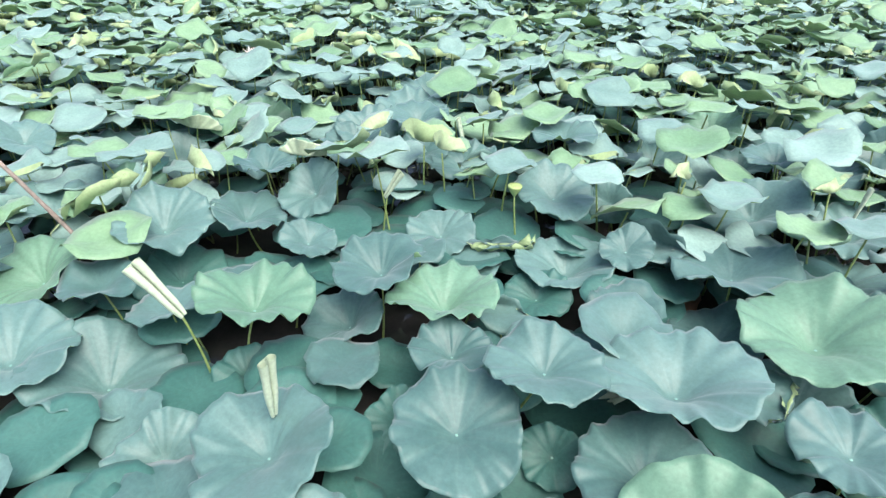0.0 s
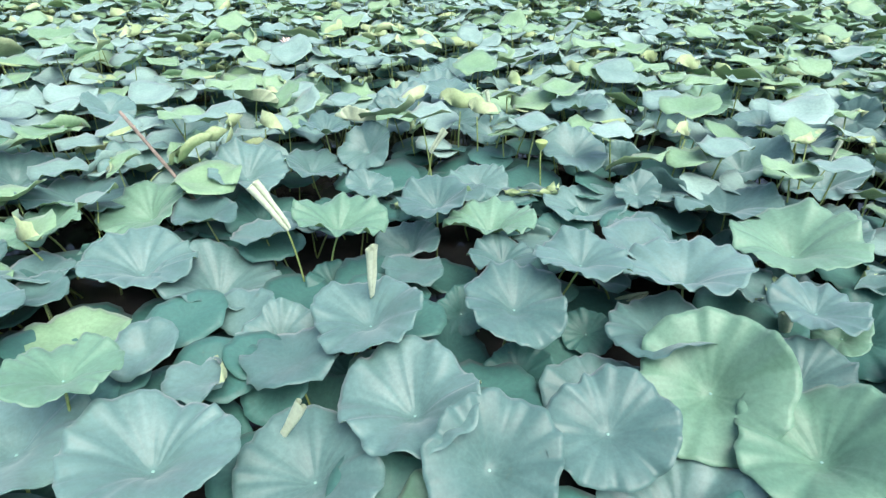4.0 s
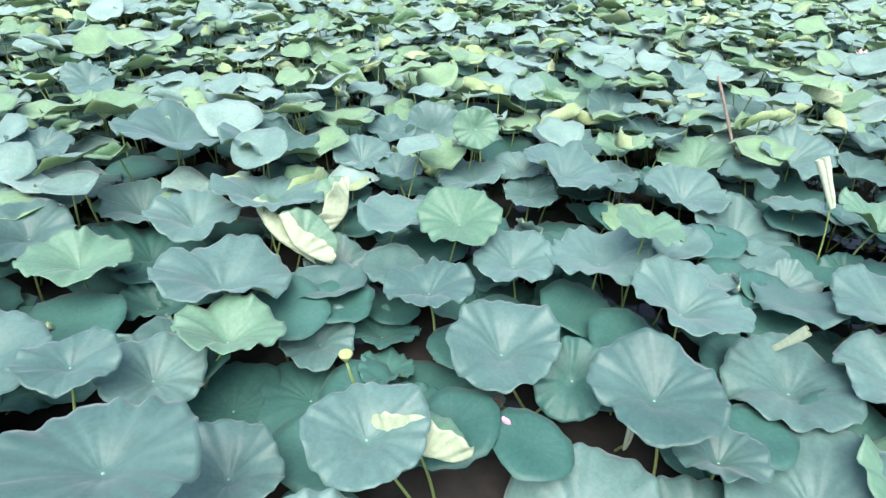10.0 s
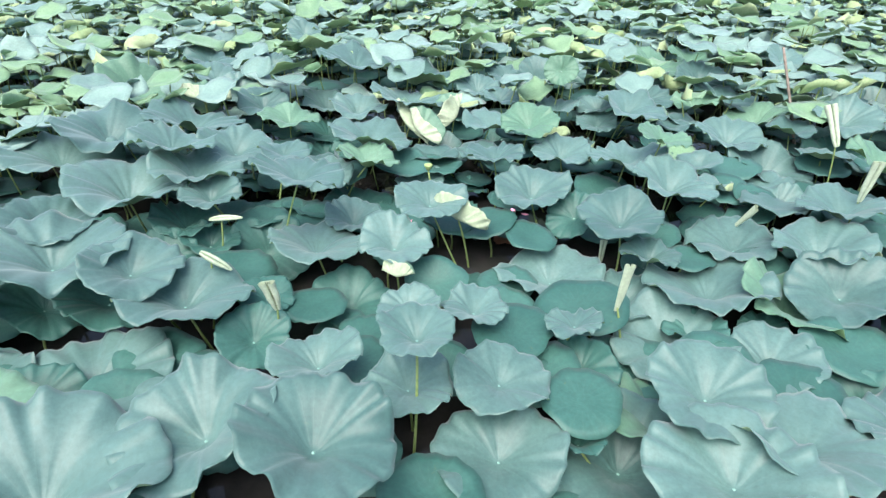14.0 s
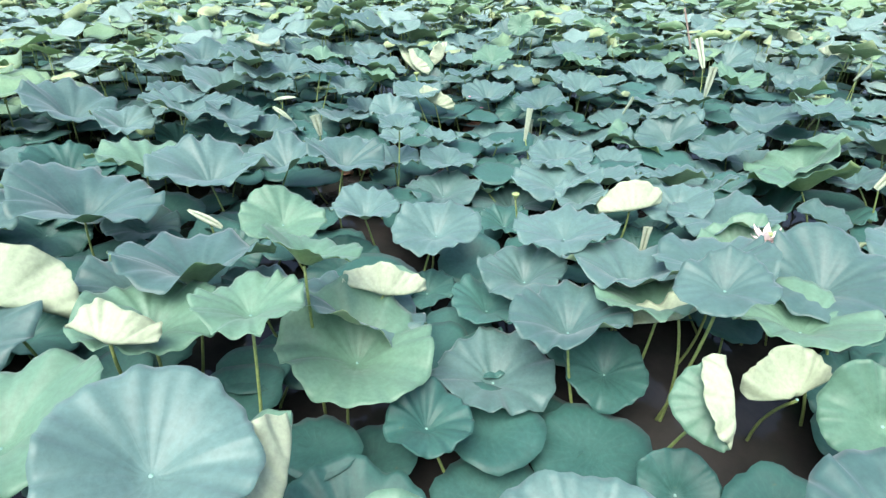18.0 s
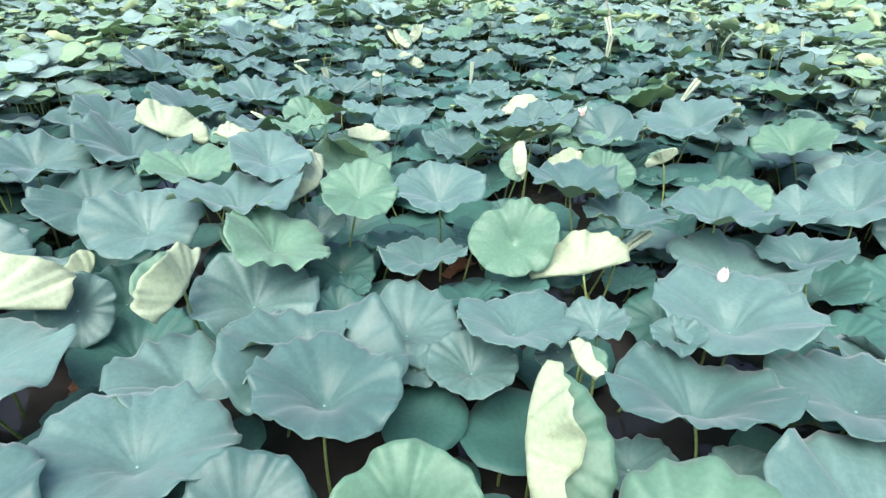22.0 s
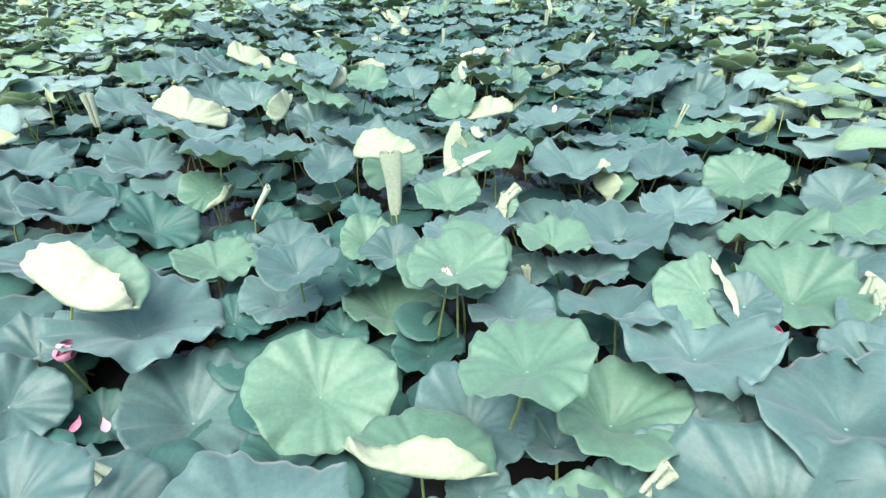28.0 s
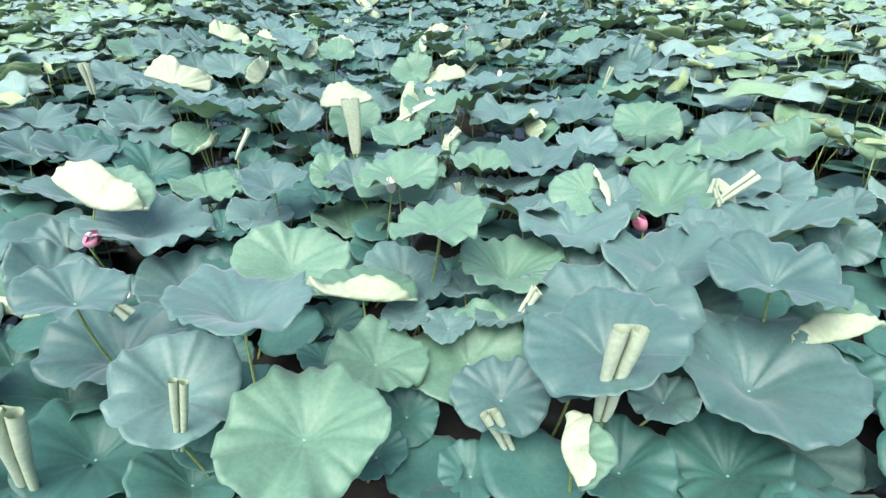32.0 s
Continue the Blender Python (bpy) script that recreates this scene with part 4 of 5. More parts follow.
leaf(5.47, -1.43, 0.300, 0.25, 23, -79, "green")
leaf(5.76, -2.30, 0.440, 0.19, 9, -54)
leaf(3.40, -5.65, 0.440, 0.27, 18, 85)
leaf(5.51, -4.59, 0.280, 0.16, 11, 84, "dark", kind="low_lotus_leaf")
leaf(6.77, -4.03, 0.340, 0.11, 3, 159)
leaf(6.86, -3.27, 0.400, 0.12, 17, -80)
leaf(6.51, -2.70, 0.180, 0.16, 11, -148, "dark", kind="low_lotus_leaf")
leaf(4.07, -5.60, 0.440, 0.22, 21, 65)
leaf(6.77, -1.90, 0.180, 0.18, 23, -94, "dark", kind="low_lotus_leaf")
leaf(5.83, -2.20, 0.280, 0.18, 11, -150)
leaf(5.99, -1.27, 0.400, 0.21, 22, -98)
leaf(5.46, -0.52, 0.400, 0.25, 17, -121)
leaf(5.79, -5.12, 0.180, 0.13, 19, 57, "dark", kind="low_lotus_leaf")
leaf(4.41, -3.85, 0.480, 0.17, 22, 2)
leaf(3.69, -5.75, 0.030, 0.22, 18, 88, "rust", kind="low_lotus_leaf")
leaf(5.67, -4.15, 0.180, 0.13, 8, 31, "dark", kind="low_lotus_leaf")
leaf(7.27, -4.56, 0.460, 0.24, 9, 36, "green")
leaf(7.67, -3.11, 0.375, 0.31, 3, 6)
leaf(7.48, -3.63, 0.574, 0.25, 9, -121)
leaf(6.88, -4.63, 0.671, 0.24, 14, 139)
leaf(7.03, -3.88, 0.262, 0.24, 14, -35, "green")
leaf(7.05, -2.25, 0.440, 0.34, 15, -175)
leaf(6.38, -5.10, 0.285, 0.27, 7, 77)
leaf(6.77, -5.20, 0.180, 0.25, 16, 84, "dark", kind="low_lotus_leaf")
leaf(6.88, -4.89, 0.424, 0.22, 18, 43)
leaf(6.67, -3.11, 0.473, 0.27, 7, 175)
leaf(7.50, -2.89, 0.618, 0.23, 1, -59)
leaf(5.67, -5.48, 0.244, 0.31, 19, 59, "pale", folds=((-30, 0.60, 140, 0.10),), kind="folded_lotus_leaf")
leaf(7.80, -2.98, 0.030, 0.24, 16, -137, "rust", kind="low_lotus_leaf")
leaf(6.80, -4.65, 0.180, 0.21, 12, 119, "dark", kind="low_lotus_leaf")
leaf(7.80, -3.33, 0.180, 0.20, 14, -128, "dark", kind="low_lotus_leaf")
leaf(6.94, -4.22, 0.326, 0.19, 14, 60, "green")
leaf(7.03, -4.91, 0.180, 0.19, 13, 67, "dark", kind="low_lotus_leaf")
leaf(7.63, -3.64, 0.180, 0.18, 10, -104, "dark", kind="low_lotus_leaf")
leaf(6.42, -5.30, 0.180, 0.22, 17, 101, "dark", kind="low_lotus_leaf")
leaf(5.55, -3.88, 0.145, 0.28, 9, 128, "green")
leaf(7.33, -3.92, 0.355, 0.16, 14, -46)
leaf(7.28, -3.02, 0.380, 0.19, 13, -110)
leaf(6.76, -5.41, 0.180, 0.18, 18, 92, "dark", kind="low_lotus_leaf")
leaf(6.78, -1.91, 0.440, 0.25, 18, -107)
leaf(7.69, -2.77, 0.460, 0.17, 20, -115, "pale", folds=((-25, 0.30, 150, 0.10),), kind="folded_lotus_leaf")
leaf(7.72, -2.64, 0.180, 0.18, 18, -131, "dark", kind="low_lotus_leaf")
leaf(7.67, -3.91, 0.460, 0.12, 13, -53, "pale", folds=((-120, 0.10, 160, 0.10),), kind="folded_lotus_leaf")
leaf(6.92, -4.83, 0.180, 0.13, 11, 82, "dark", kind="low_lotus_leaf")
leaf(5.07, -4.61, 0.336, 0.21, 12, 83, "green")
leaf(4.18, -5.35, 0.400, 0.25, 17, 84)
leaf(6.50, -2.09, 0.420, 0.20, 16, -100)
leaf(7.11, -4.18, 0.180, 0.12, 23, -19, "dark", kind="low_lotus_leaf")
leaf(7.37, -3.64, 0.340, 0.11, 12, -73)
leaf(7.59, -3.45, 0.360, 0.11, 15, -94)
leaf(7.45, -3.28, 0.360, 0.12, 27, -70)
leaf(7.22, -4.34, 0.180, 0.11, 4, 35, "dark", kind="low_lotus_leaf")
leaf(6.08, -5.53, 0.180, 0.16, 22, 64, "dark", kind="low_lotus_leaf")
leaf(7.43, -4.09, 0.180, 0.11, 7, -42, "dark", kind="low_lotus_leaf")
leaf(6.36, -0.98, 0.420, 0.23, 19, -111, "green")
leaf(6.68, -4.36, 0.180, 0.12, 8, 116, "dark", kind="low_lotus_leaf")
leaf(6.90, -3.90, 0.340, 0.11, 3, 159)
leaf(6.60, -2.81, 0.525, 0.13, 18, -71)
leaf(6.84, -3.37, 0.380, 0.11, 9, -74)
leaf(6.48, -4.73, 0.180, 0.11, 24, 17, "dark", kind="low_lotus_leaf")
leaf(7.92, -2.81, 0.030, 0.12, 18, -144, "rust", kind="low_lotus_leaf")
leaf(7.30, -2.08, 0.440, 0.14, 39, -75)
leaf(6.73, -2.11, 0.456, 0.10, 35, -72, "pale", folds=((64, 0.00, 150, 0.10),), kind="folded_lotus_leaf")
leaf(7.08, -1.62, 0.420, 0.11, 25, -102)

# ---- rolled leaves, flowers, pods and what lies low ----
def rolled(low, high, half, top=SCROLL, wound=2.4):
    """A young leaf still rolled into two scrolls side by side, on its stalk."""
    low, high = np.array(low), np.array(high)
    rng = np.random.default_rng(int(abs(low[0] * 977 + low[1] * 3571) * 10) % 99991)
    axis = high - low
    length = np.linalg.norm(axis)
    axis /= length
    side = np.cross(axis, (0.2, -0.3, 0.93) if abs(axis[2]) < 0.9 else (0.9, -0.4, 0.1))
    side /= np.linalg.norm(side)
    out = np.cross(side, axis)
    if out[2] < 0 or (abs(out[2]) < 0.3 and out[0] < 0):
        side, out = -side, -out
    us, ss = np.linspace(0, 1, 15), np.linspace(-1, 1, 41)
    # one cross-section: flat in the middle, each edge wound inwards
    ang, step = np.zeros_like(ss), 2.0 / 40
    x = y = 0.0
    half_curve = []
    for k in range(21):
        s = k / 20
        half_curve.append((x, y))
        a = max(0.0, s - 0.06) * wound * math.pi * 1.9
        x, y = x + math.cos(a) * 0.05, y + math.sin(a) * 0.05
    half_curve = np.array(half_curve)
    half_curve *= 0.5 / half_curve[:, 0].max()
    curve = np.concatenate([half_curve[:0:-1] * (-1, 1), half_curve])
    verts = []
    for u in us:
        slim = (math.sin(math.pi * min(0.97, 0.06 + 0.92 * u)) ** 0.55) * (1.0 - 0.25 * u) + 0.05
        if abs(axis[2]) > 0.6:
            slim = 0.42 + 0.58 * u**0.7 + 0.04 * math.sin(9 * u + length * 70)
        sway = 0.05 * half * math.sin(5 * u + length * 40)
        for cx, cy in curve:
            verts.append(low + axis * (u * length + rng.uniform(-1, 1) * 0.004 * length) + side * (cx * 2 * half * slim + sway) + out * cy * 2 * half * slim)
    n = len(curve)
    V = np.array(verts).reshape(len(us), n, 3)
    dn = np.cross(np.gradient(V, axis=1), np.gradient(V, axis=0))
    dn /= np.linalg.norm(dn, axis=-1, keepdims=True) + 1e-9
    both = np.concatenate([V.reshape(-1, 3), (V + 0.0018 * dn).reshape(-1, 3)])
    m = len(us) * n
    faces, slots = [], []
    for i in range(len(us) - 1):
        for k in range(n - 1):
            a, b, c, d = i * n + k, i * n + k + 1, (i + 1) * n + k + 1, (i + 1) * n + k
            faces += [(a, d, c, b), (m + a, m + b, m + c, m + d)]
            slots += [0, 1]
    uv = np.stack(np.meshgrid(np.linspace(0, 1, n), us), -1).reshape(-1, 2)
    foot = Vector((low[0] + rng.uniform(-0.08, 0.08), low[1] + rng.uniform(-0.08, 0.08), 0))
    plant = new("rolled_lotus_leaf")
    plant.location = foot
    upright = "standing" if abs(axis[2]) > 0.6 else "leaning"
    tagged(plant, "young pale cream lotus leaf still rolled up, %s on its stalk" % upright, "lotus leaf", "rolled young lotus leaves")
    part("blade", mesh_object("blade", (both - np.array(foot)).tolist(), faces, [top, top], slots, np.concatenate([uv, uv])), plant)
    end = low + axis * length * 0.35 - out * 0.004 if abs(axis[2]) < 0.6 else low + axis * 0.02
    sv, sf = tube(bowed((0, 0, -0.05), end - np.array(foot), (rng.uniform(-0.03, 0.03), 0.02, 0), 8), np.linspace(0.006, 0.0045, 8))
    part("stalk", mesh_object("stalk", sv.tolist(), sf, [STALK]), plant)


def petal_mesh(length, girth, turn, opened, mat, belly=0.5, sharp=1.0):
    """One cupped petal that starts at the origin, turned about the upright axis and opened outwards."""
    us, vs = np.linspace(0, 1, 9), np.linspace(-1, 1, 7)
    V = np.zeros((9, 7, 3))
    for i, u in enumerate(us):
        round_r = girth * (math.sin(math.pi * min(1, 0.10 + 0.90 * u)) ** 0.75) * (1 - 0.15 * u)
        wide = 0.95 * math.sin(math.pi * min(1.0, 0.14 + 0.86 * u)) ** 0.7
        for j, v in enumerate(vs):
            a = v * wide
            V[i, j] = (round_r * math.cos(a), round_r * math.sin(a) * 1.1, length * u)
    c, s = math.cos(radians(opened)), math.sin(radians(opened))
    V = np.stack([V[..., 0] * c + V[..., 2] * s, V[..., 1], -V[..., 0] * s + V[..., 2] * c], -1)
    c, s = math.cos(radians(turn)), math.sin(radians(turn))
    V = np.stack([V[..., 0] * c - V[..., 1] * s, V[..., 0] * s + V[..., 1] * c, V[..., 2]], -1)
    inner = V * (0.965, 0.965, 0.995)
    verts = np.concatenate([V.reshape(-1, 3), inner.reshape(-1, 3)])
    faces = []
    for i in range(8):
        for j in range(6):
            a, b, c2, d = i * 7 + j, i * 7 + j + 1, (i + 1) * 7 + j + 1, (i + 1) * 7 + j
            faces += [(a, b, c2, d), (63 + a, 63 + d, 63 + c2, 63 + b)]
    return mesh_object("petal", verts.tolist(), faces, [mat])


def on_stalk(name, x, y, z, label, category, group):
    """A thing on a stalk that ends at the given place; the foot is its origin."""
    rng = np.random.default_rng(int(abs(x * 991 + y * 4201) * 10) % 99991)
    foot = Vector((x + rng.uniform(-0.08, 0.08), y + rng.uniform(-0.08, 0.08), 0))
    thing = new(name)
    thing.location = foot
    tagged(thing, label, category, group)
    top = Vector((x, y, z)) - foot
    sv, sf = tube(bowed((0, 0, -0.05), top, (rng.uniform(-0.03, 0.03), rng.uniform(-0.03, 0.03), 0), 8), np.linspace(0.0065, 0.005, 8))
    part("stalk", mesh_object("stalk", sv.tolist(), sf, [STALK]), thing)
    return thing, Matrix.Translation(top)


def bud(x, y, z, tall, colour="blush", lean=6):
    mat = PINK if colour == "pink" else BLUSH
    words = "pink half-open lotus bud nodding on a stalk" if colour == "pink" else "pale blush lotus bud upright on a green stalk"
    thing, m = on_stalk("lotus_bud", x, y, z - tall / 2, words, "lotus bud", "lotus buds")
    m = m @ lean_matrix(lean, x * 900 % 360)
    for k in range(4):
        part("petal", petal_mesh(tall, tall * 0.27, 90 * k, 3 + (8 if colour == "pink" else 2), mat), thing, m)
    for k in range(3):
        part("petal", petal_mesh(tall * 0.94, tall * 0.22, 120 * k + 30, -2, mat), thing, m)


def flower(x, y, z, wide):
    thing, m = on_stalk("lotus_flower", x, y, z - wide * 0.2, "open white lotus flower with loose petals above the leaves", "lotus flower", "lotus flowers")
    for k in range(6):
        part("petal", petal_mesh(wide * 0.52, wide * 0.13, 60 * k + 7, 62 + 9 * (k % 3), BLUSH), thing, m)
    for k in range(5):
        part("petal", petal_mesh(wide * 0.44, wide * 0.12, 72 * k, 34 + 6 * (k % 2), BLUSH), thing, m)
    part("receptacle", pod_mesh(wide * 0.10), thing, m)


def pod_mesh(r):
    """A seed pod: a cone that opens to a flat, slightly domed top with seed pits."""
    n = 18
    rings = [(0.18, 0.0), (0.42, 0.35), (0.78, 0.95), (1.0, 1.45), (0.98, 1.6), (0.86, 1.66), (0.5, 1.70)]
    verts = [(r * a * math.cos(2 * math.pi * k / n) * (1 + 0.03 * math.sin(5 * k)), r * a * math.sin(2 * math.pi * k / n), r * b) for a, b in rings for k in range(n)]
    faces = [(i * n + k, i * n + (k + 1) % n, (i + 1) * n + (k + 1) % n, (i + 1) * n + k) for i in range(len(rings) - 1) for k in range(n)]
    faces.append(tuple(range((len(rings) - 1) * n, len(rings) * n)))
    return mesh_object("receptacle", verts, faces, [POD])


def pod(x, y, z, wide, stamens=False):
    r = wide / 2
    words = "green lotus seed pod with withered yellow stamens on a stalk" if stamens else "green lotus seed pod on a thin stalk"
    thing, m = on_stalk("seed_pod", x, y, z - r, words, "seed pod", "lotus seed pods")
    head = part("receptacle", pod_mesh(r), thing, m)
    for k in range(9):
        a, d = 2.4 * k, r * 0.26 * math.sqrt(k)
        ring = [(0, 0, r * 0.10)] + [(r * 0.11 * math.cos(b), r * 0.11 * math.sin(b), 0) for b in np.linspace(0, 6.283, 8, endpoint=False)]
        part("seed", mesh_object("seed", ring, [(0, 1 + i, 1 + (i + 1) % 8) for i in range(8)], [STALK]), head, Matrix.Translation((d * math.cos(a), d * math.sin(a), r * 1.68)))
    if stamens:
        verts, faces = [], []
        rng = np.random.default_rng(5)
        for k in range(60):
            a = rng.uniform(0, 6.283)
            end = np.array((math.cos(a), math.sin(a), rng.uniform(-1.0, 0.1))) * r * rng.uniform(0.8, 1.25)
            v, f = tube(bowed((0, 0, 0.02 * r), end, (0, 0, 0.3 * r), 4), np.full(4, 0.0013), 4)
            faces += [[i + len(verts) for i in face] for face in f]
            verts += v.tolist()
        part("stamens", mesh_object("stamens", verts, faces, [STAMEN]), thing, m, "withered yellow stamens")


def petal(x, y, z, wide):
    ob = new("fallen_petal", petal_mesh(wide, wide * 0.30, x * 700 % 360, 84, PINK))
    ob.location = (x, y, z + 0.012)
    tagged(ob, "fallen pink lotus petal lying on a low leaf", "petal", "fallen petals")


def rotten(x, y, z, wide):
    """A collapsed brown leaf, crumpled on the water."""
    rng = np.random.default_rng(int(abs(x * 877 + y * 5501) * 10) % 99991)
    V, T, R = blade_grid(wide / 2, rng, 0.05, 0.28, ((rng.uniform(0, 360), 0.3, 70, 0.2), (rng.uniform(0, 360), 0.45, 100, 0.12)), 40, 7)
    V = V * (1, 1, 0.55)
    v, f, s, uv = blade_data(V, T, R)
    ob = new("rotting_leaf", mesh_object("rotting_leaf", v, f, [ROT, ROT], s, uv))
    low = float(np.asarray(v)[:, 2].min())
    ob.location = (x, y, 0.004 - low * 0.6)
    tagged(ob, "crumpled red-brown rotting lotus leaf on the dark water", "dead leaf", "rotting leaves on the water")


def dry_pole(foot, top, r):
    """A thin weathered pole that leans out of the water."""
    foot, top = np.array(foot), np.array(top)
    sv, sf = tube(bowed((0, 0, 0), top - foot, (0.01, 0.008, 0), 14), np.linspace(r * 1.1, r * 0.85, 14) * (1 + 0.08 * np.sin(np.arange(14) * 2.3)), 9)
    ob = new("dry_pole", mesh_object("dry_pole", sv.tolist(), sf, [STRAW]))
    ob.location = foot.tolist()
    tagged(ob, "thin weathered brown pole leaning out of the lotus leaves", "pole")


rolled((-0.27, 0.99, 0.486), (-0.41, 0.99, 0.714), 0.039)
rolled((-0.07, 2.51, 0.069), (-0.19, 2.51, 0.346), 0.039)
rolled((0.40, 2.10, 0.425), (0.50, 2.10, 0.575), 0.028)
rolled((2.00, 0.60, 0.050), (1.93, 0.60, 0.327), 0.060)
rolled((1.27, 0.92, 0.050), (1.49, 0.92, 0.167), 0.032)
rolled((0.87, 2.87, 0.389), (0.81, 2.87, 0.611), 0.026)
rolled((2.92, 1.92, 0.408), (2.95, 1.92, 0.592), 0.023)
rolled((2.08, 2.94, 0.391), (2.06, 2.94, 0.609), 0.034)
rolled((-0.12, 0.00, 0.211), (-0.03, 0.00, 0.389), 0.025)
rolled((-0.30, -0.77, 0.070), (-0.30, -0.77, 0.225), 0.020)
rolled((-1.09, -2.68, 0.384), (-0.98, -2.53, 0.416), 0.020)
rolled((-0.68, -2.75, 0.445), (-0.62, -2.64, 0.355), 0.021)
rolled((-0.29, -2.50, 0.329), (-0.30, -2.52, 0.471), 0.035)
rolled((0.90, -3.25, 0.350), (0.85, -3.38, 0.450), 0.022)
rolled((1.87, -1.54, 0.322), (1.87, -1.53, 0.478), 0.020)
rolled((0.27, -1.18, 0.284), (0.28, -1.16, 0.516), 0.023)
rolled((1.93, -0.02, 0.410), (1.98, 0.08, 0.590), 0.037)
rolled((0.15, 0.61, 0.381), (0.15, 0.62, 0.619), 0.035)
rolled((3.65, -2.10, 0.351), (3.71, -1.96, 0.498), 0.029)
rolled((4.22, -2.68, 0.355), (4.20, -2.74, 0.445), 0.020)
rolled((4.96, -3.31, 0.513), (5.06, -3.06, 0.656), 0.034)
rolled((5.05, -3.65, 0.377), (5.05, -3.66, 0.741), 0.060)
rolled((2.42, -5.30, 0.363), (2.42, -5.30, 0.637), 0.054)
rolled((4.69, -4.38, 0.351), (4.75, -4.26, 0.550), 0.028)
rolled((4.68, -1.24, 0.411), (4.70, -1.19, 0.589), 0.023)
rolled((5.89, -3.32, 0.372), (5.89, -3.33, 0.428), 0.020)
rolled((5.18, -3.09, 0.316), (5.23, -2.96, 0.484), 0.040)
rolled((7.59, -3.73, 0.419), (7.60, -3.70, 0.781), 0.052)
rolled((7.04, -4.91, 0.332), (7.07, -4.84, 0.628), 0.029)
rolled((6.88, -5.36, 0.213), (6.91, -5.29, 0.587), 0.054)
rolled((7.44, -3.92, 0.153), (7.40, -4.01, 0.407), 0.032)
rolled((6.98, -3.62, 0.331), (7.01, -3.55, 0.469), 0.030)
rolled((6.75, -2.24, 0.421), (6.82, -2.08, 0.579), 0.038)
rolled((6.77, -2.33, 0.546), (6.79, -2.29, 0.454), 0.029)
rolled((6.19, -5.12, 0.463), (6.22, -5.05, 0.337), 0.031)
rolled((6.71, -2.25, 0.556), (6.71, -2.25, 0.444), 0.034)
rolled((5.92, -3.33, 0.359), (5.91, -3.34, 0.441), 0.020)
rolled((2.32, -5.30, 0.376), (2.30, -5.32, 0.624), 0.038)
bud(5.95, -3.75, 0.545, 0.098)
bud(5.66, -5.20, 0.480, 0.110, "pink", lean=50)
bud(6.68, -2.66, 0.400, 0.110, "pink", lean=35)
bud(6.35, -1.04, 0.325, 0.127, "pink", lean=20)
bud(4.11, -1.96, 0.500, 0.074)
bud(0.99, 2.41, -0.063, 0.132, "pink")
bud(0.17, 0.03, 0.240, 0.052, "pink", lean=60)
flower(2.22, -1.24, 0.567, 0.157)
flower(-1.22, 5.20, 0.500, 0.172)
pod(-1.34, -1.33, 0.032, 0.071, stamens=True)
pod(1.11, 2.06, 0.500, 0.079)
pod(2.25, -4.84, 0.500, 0.063)
pod(0.48, -1.50, 0.149, 0.042)
pod(-1.00, -1.50, 0.500, 0.048)
pod(1.23, -1.82, 0.400, 0.041)
petal(-0.83, -1.73, 0.400, 0.052)
petal(5.88, -5.20, 0.240, 0.073)
petal(5.93, -5.08, 0.240, 0.069)
petal(6.81, -2.95, 0.240, 0.050)
petal(6.96, -2.73, 0.240, 0.049)
petal(6.15, -5.17, 0.240, 0.059)
petal(-0.68, -1.01, 0.240, 0.049)
petal(-0.86, -1.70, 0.240, 0.056)
petal(-0.53, -1.23, 0.400, 0.046)
rotten(-0.30, -2.21, 0.015, 0.138)
rotten(-0.32, -2.35, 0.015, 0.135)
rotten(3.12, -4.42, 0.015, 0.171)
rotten(4.32, -4.54, 0.015, 0.288)
rotten(7.84, -2.95, 0.015, 0.269)
rotten(2.78, -4.52, 0.015, 0.204)
rotten(4.08, -4.31, 0.015, 0.106)
rotten(2.94, -2.57, 0.015, 0.233)
rotten(-1.33, -2.21, 0.015, 0.138)
rotten(0.08, -0.28, 0.015, 0.155)
rotten(-0.81, -1.00, 0.015, 0.248)
rotten(1.95, 1.74, 0.015, 0.334)
rotten(7.18, -4.26, 0.015, 0.126)
rotten(6.52, -1.98, 0.015, 0.224)
rotten(0.77, -0.81, 0.015, 0.186)
rotten(2.21, 1.16, 0.015, 0.152)
rotten(5.31, -4.73, 0.015, 0.139)
rotten(0.09, -1.53, 0.015, 0.137)
dry_pole((-0.80, 1.63, -0.05), (-1.26, 1.63, 0.84), 0.011)


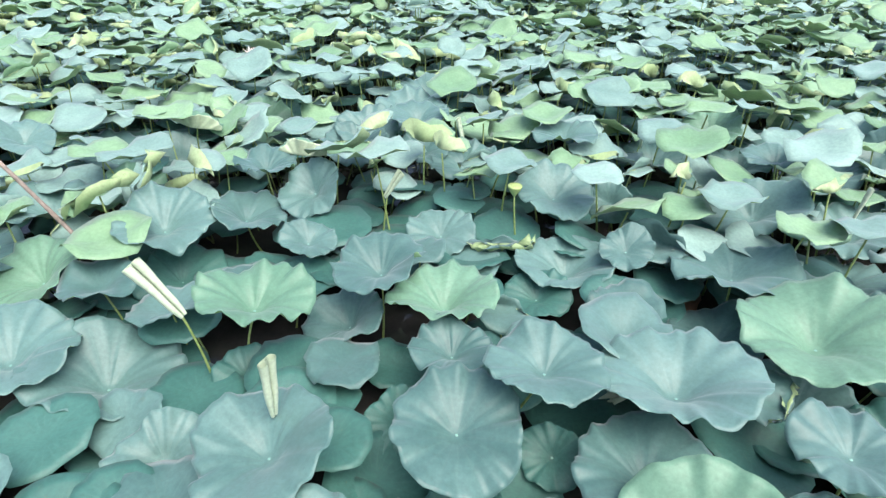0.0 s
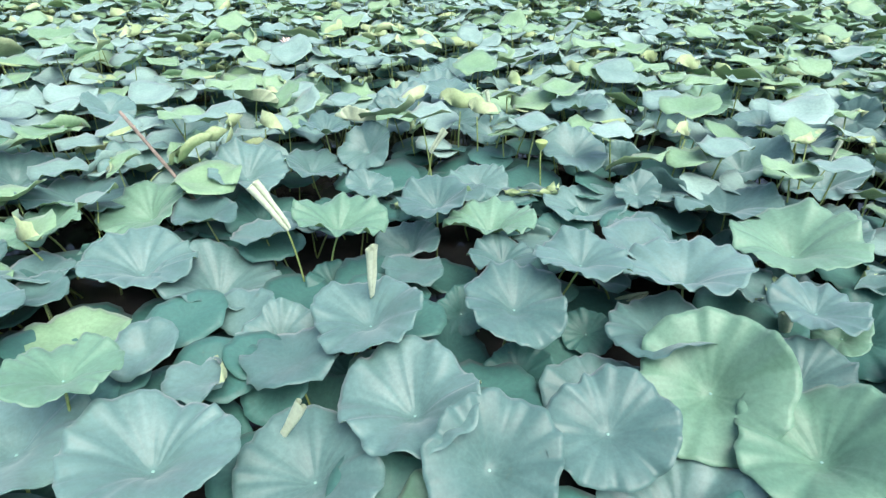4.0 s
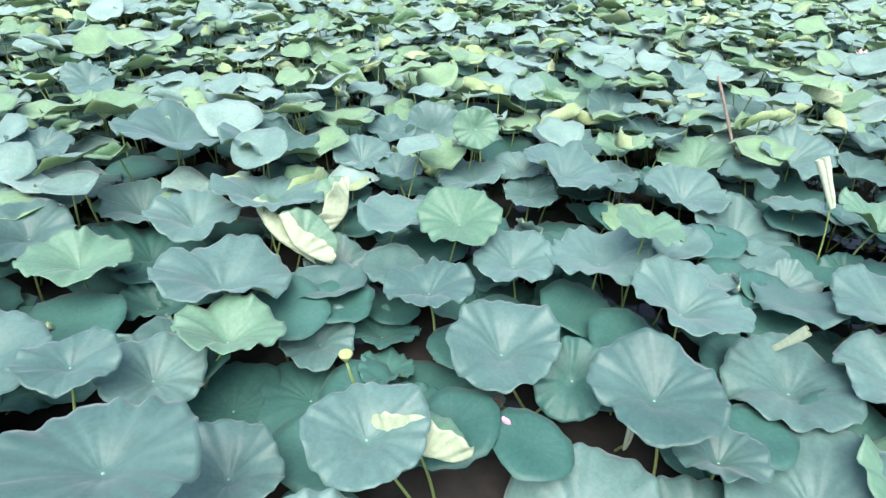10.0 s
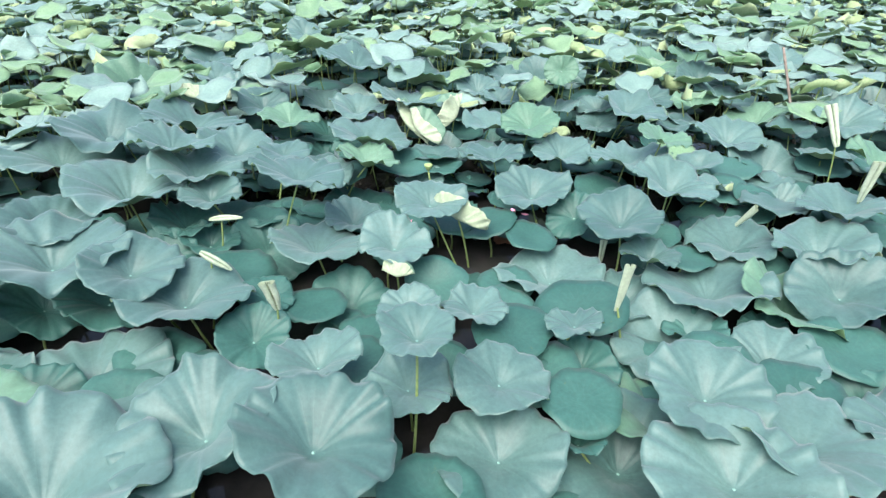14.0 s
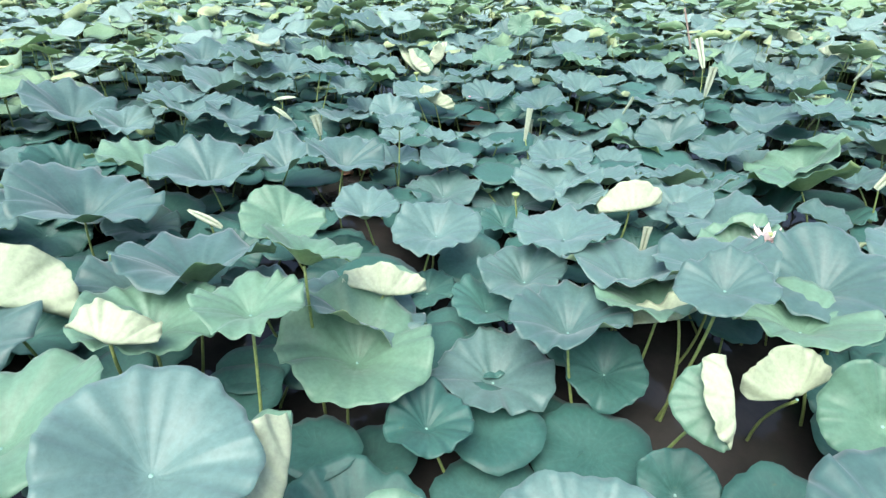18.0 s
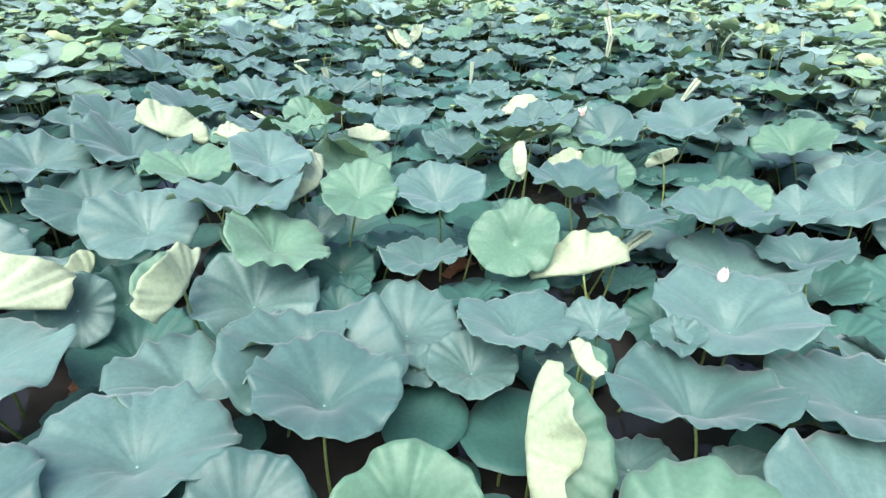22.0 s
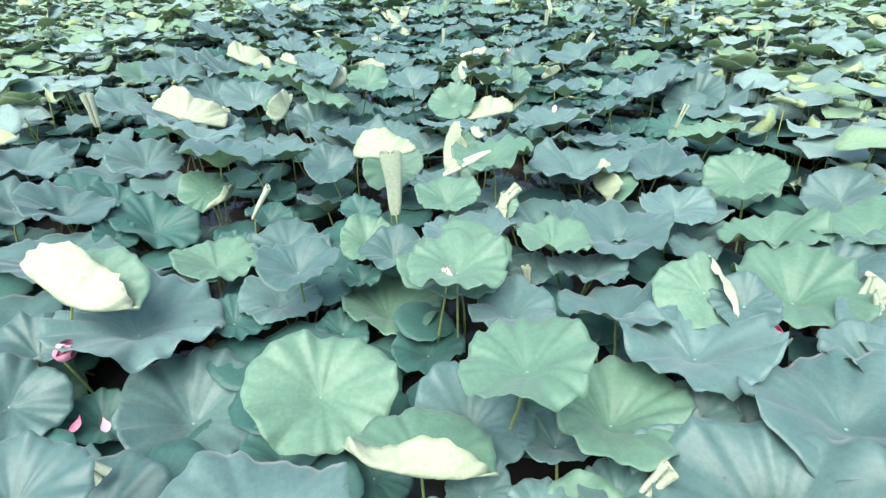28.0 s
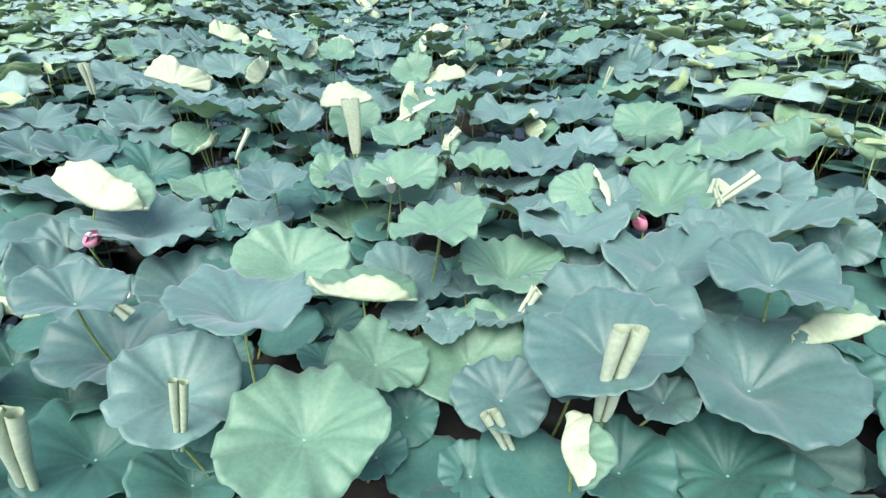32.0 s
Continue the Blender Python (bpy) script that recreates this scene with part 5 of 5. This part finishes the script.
# ---- the rest of the pond: the uncounted leaves further off ----
def field(name, label, low, high, keep, tries, around, rings, seed, heights, tilt_most, near=0.42, bent=True):
    """Scatters leaves over the plan between low and high corners, clear of the leaves placed singly."""
    rng = np.random.default_rng(seed)
    verts, faces, slots, uvs, soft, count = [], [], [], [], [], 0
    taken = {}
    for sx, sy, sr, sz in SPOTS:
        taken.setdefault((math.floor(sx), math.floor(sy)), []).append((sx, sy, sr))
    shapes = []
    for k in range(24):
        folds = ()
        if bent and k % 4 == 1:
            folds = ((rng.uniform(0, 360), rng.uniform(0.1, 0.5), rng.uniform(80, 150), 0.16),)
        if bent and k % 12 == 6:
            side = rng.uniform(0, 360)
            folds = ((side, 0.12, 330, 0.13), (side + 180, 0.12, 330, 0.13))
        V, T, R = blade_grid(1.0, rng, *((rng.uniform(0.12, 0.40), rng.uniform(0.10, 0.20)) if bent else (rng.uniform(0.05, 0.22), rng.uniform(0.03, 0.08))), folds, around, rings)
        shapes.append((*blade_data(V, T, R, 0.005), bool(folds)))
    for _ in range(tries):
        x, y = rng.uniform(low[0], high[0]), rng.uniform(low[1], high[1])
        r = rng.uniform(0.13, 0.215)
        if not keep(x, y):
            continue
        cx, cy = math.floor(x), math.floor(y)
        if any((x - a) ** 2 + (y - b) ** 2 < (near * 1.9 * (r + c)) ** 2 for i in (-1, 0, 1) for j in (-1, 0, 1) for a, b, c in taken.get((cx + i, cy + j), ())):
            continue
        taken.setdefault((cx, cy), []).append((x, y, r * 0.86))
        z = rng.uniform(*heights)
        v, f, s, uv, folded = shapes[rng.integers(len(shapes))]
        turn = np.array(lean_matrix(min(abs(rng.normal(0, tilt_most)), 27), rng.uniform(0, 360)) @ Matrix.Rotation(rng.uniform(0, 6.28), 4, "Z"))[:3, :3]
        verts.append((v * r) @ turn.T + (x, y, z))
        faces += [[i + count for i in face] for face in f]
        young = rng.random() < (0.45 if tilt_most > 10 else 0.04)
        slots += [i if not (young and i == 0) else 2 for i in s]
        soft += [True] * (len(f) - around) + [False] * around
        uvs.append(uv)
        count += len(v)
        foot = (x + rng.uniform(-0.12, 0.12), y + rng.uniform(-0.12, 0.12), -0.03)
        sv, sf = tube(bowed(foot, (x, y, z), (rng.uniform(-0.04, 0.04), rng.uniform(-0.04, 0.04), 0), 4), np.linspace(0.0065, 0.005, 4), 4)
        verts.append(sv)
        faces += [[i + count for i in face] for face in sf]
        slots += [3] * len(sf)
        soft += [True] * len(sf)
        uvs.append(np.zeros((len(sv), 2)))
        count += len(sv)
    me = mesh_object(name, np.concatenate(verts).tolist(), faces, [(HAZED_FIELD_TOP if tilt_most > 10 else MID_FIELD) if bent else SHADE_TINT_FIELD, FIELD_UNDER, GREEN_FIELD if bent else SHADE_TINT_FIELD, STALK], slots, np.concatenate(uvs), smooth=soft)
    return tagged(new(name, me), label, "lotus leaves", kind="stuff")


# the camera's lane, by plan: a stretch north, then one that runs east
def to_lane(x, y):
    """Metres from the two legs of the lane."""
    best = 99.0
    for ax, ay, bx, by in ((0.74, -0.61, 0.06, -2.09), (0.09, -2.17, 8.5, -4.64)):
        px, py = bx - ax, by - ay
        s = max(0.0, min(1.0, ((x - ax) * px + (y - ay) * py) / (px * px + py * py)))
        best = min(best, math.hypot(x - ax - s * px, y - ay - s * py))
    return best


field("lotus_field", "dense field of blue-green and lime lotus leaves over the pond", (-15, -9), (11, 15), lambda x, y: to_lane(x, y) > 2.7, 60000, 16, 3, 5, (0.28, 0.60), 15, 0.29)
field("middle_lotus_leaves", "blue-green lotus leaves that fill the pond beside the lane", (-6, -7), (10, 6), lambda x, y: 1.2 < to_lane(x, y) < 2.7 and x < 6.6, 9000, 32, 5, 8, (0.18, 0.34), 9, 0.36)
# both undergrowth fields wear the top colour darkened to stand for shade
field("lotus_undergrowth", "low lotus leaves between the tall ones, coloured dark for shade", (-6, -7), (9, 6), lambda x, y: to_lane(x, y) < 2.8, 14000, 28, 4, 7, (0.04, 0.24), 9, 0.26, False)
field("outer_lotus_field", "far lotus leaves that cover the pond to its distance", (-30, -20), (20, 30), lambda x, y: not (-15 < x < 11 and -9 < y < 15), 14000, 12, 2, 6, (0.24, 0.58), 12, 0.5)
field("far_undergrowth", "low lotus leaves between the far stalks, shade painted into their colour", (-13, -8), (10, 13), lambda x, y: to_lane(x, y) > 2.6, 30000, 10, 2, 9, (0.10, 0.27), 8, 0.30, False)
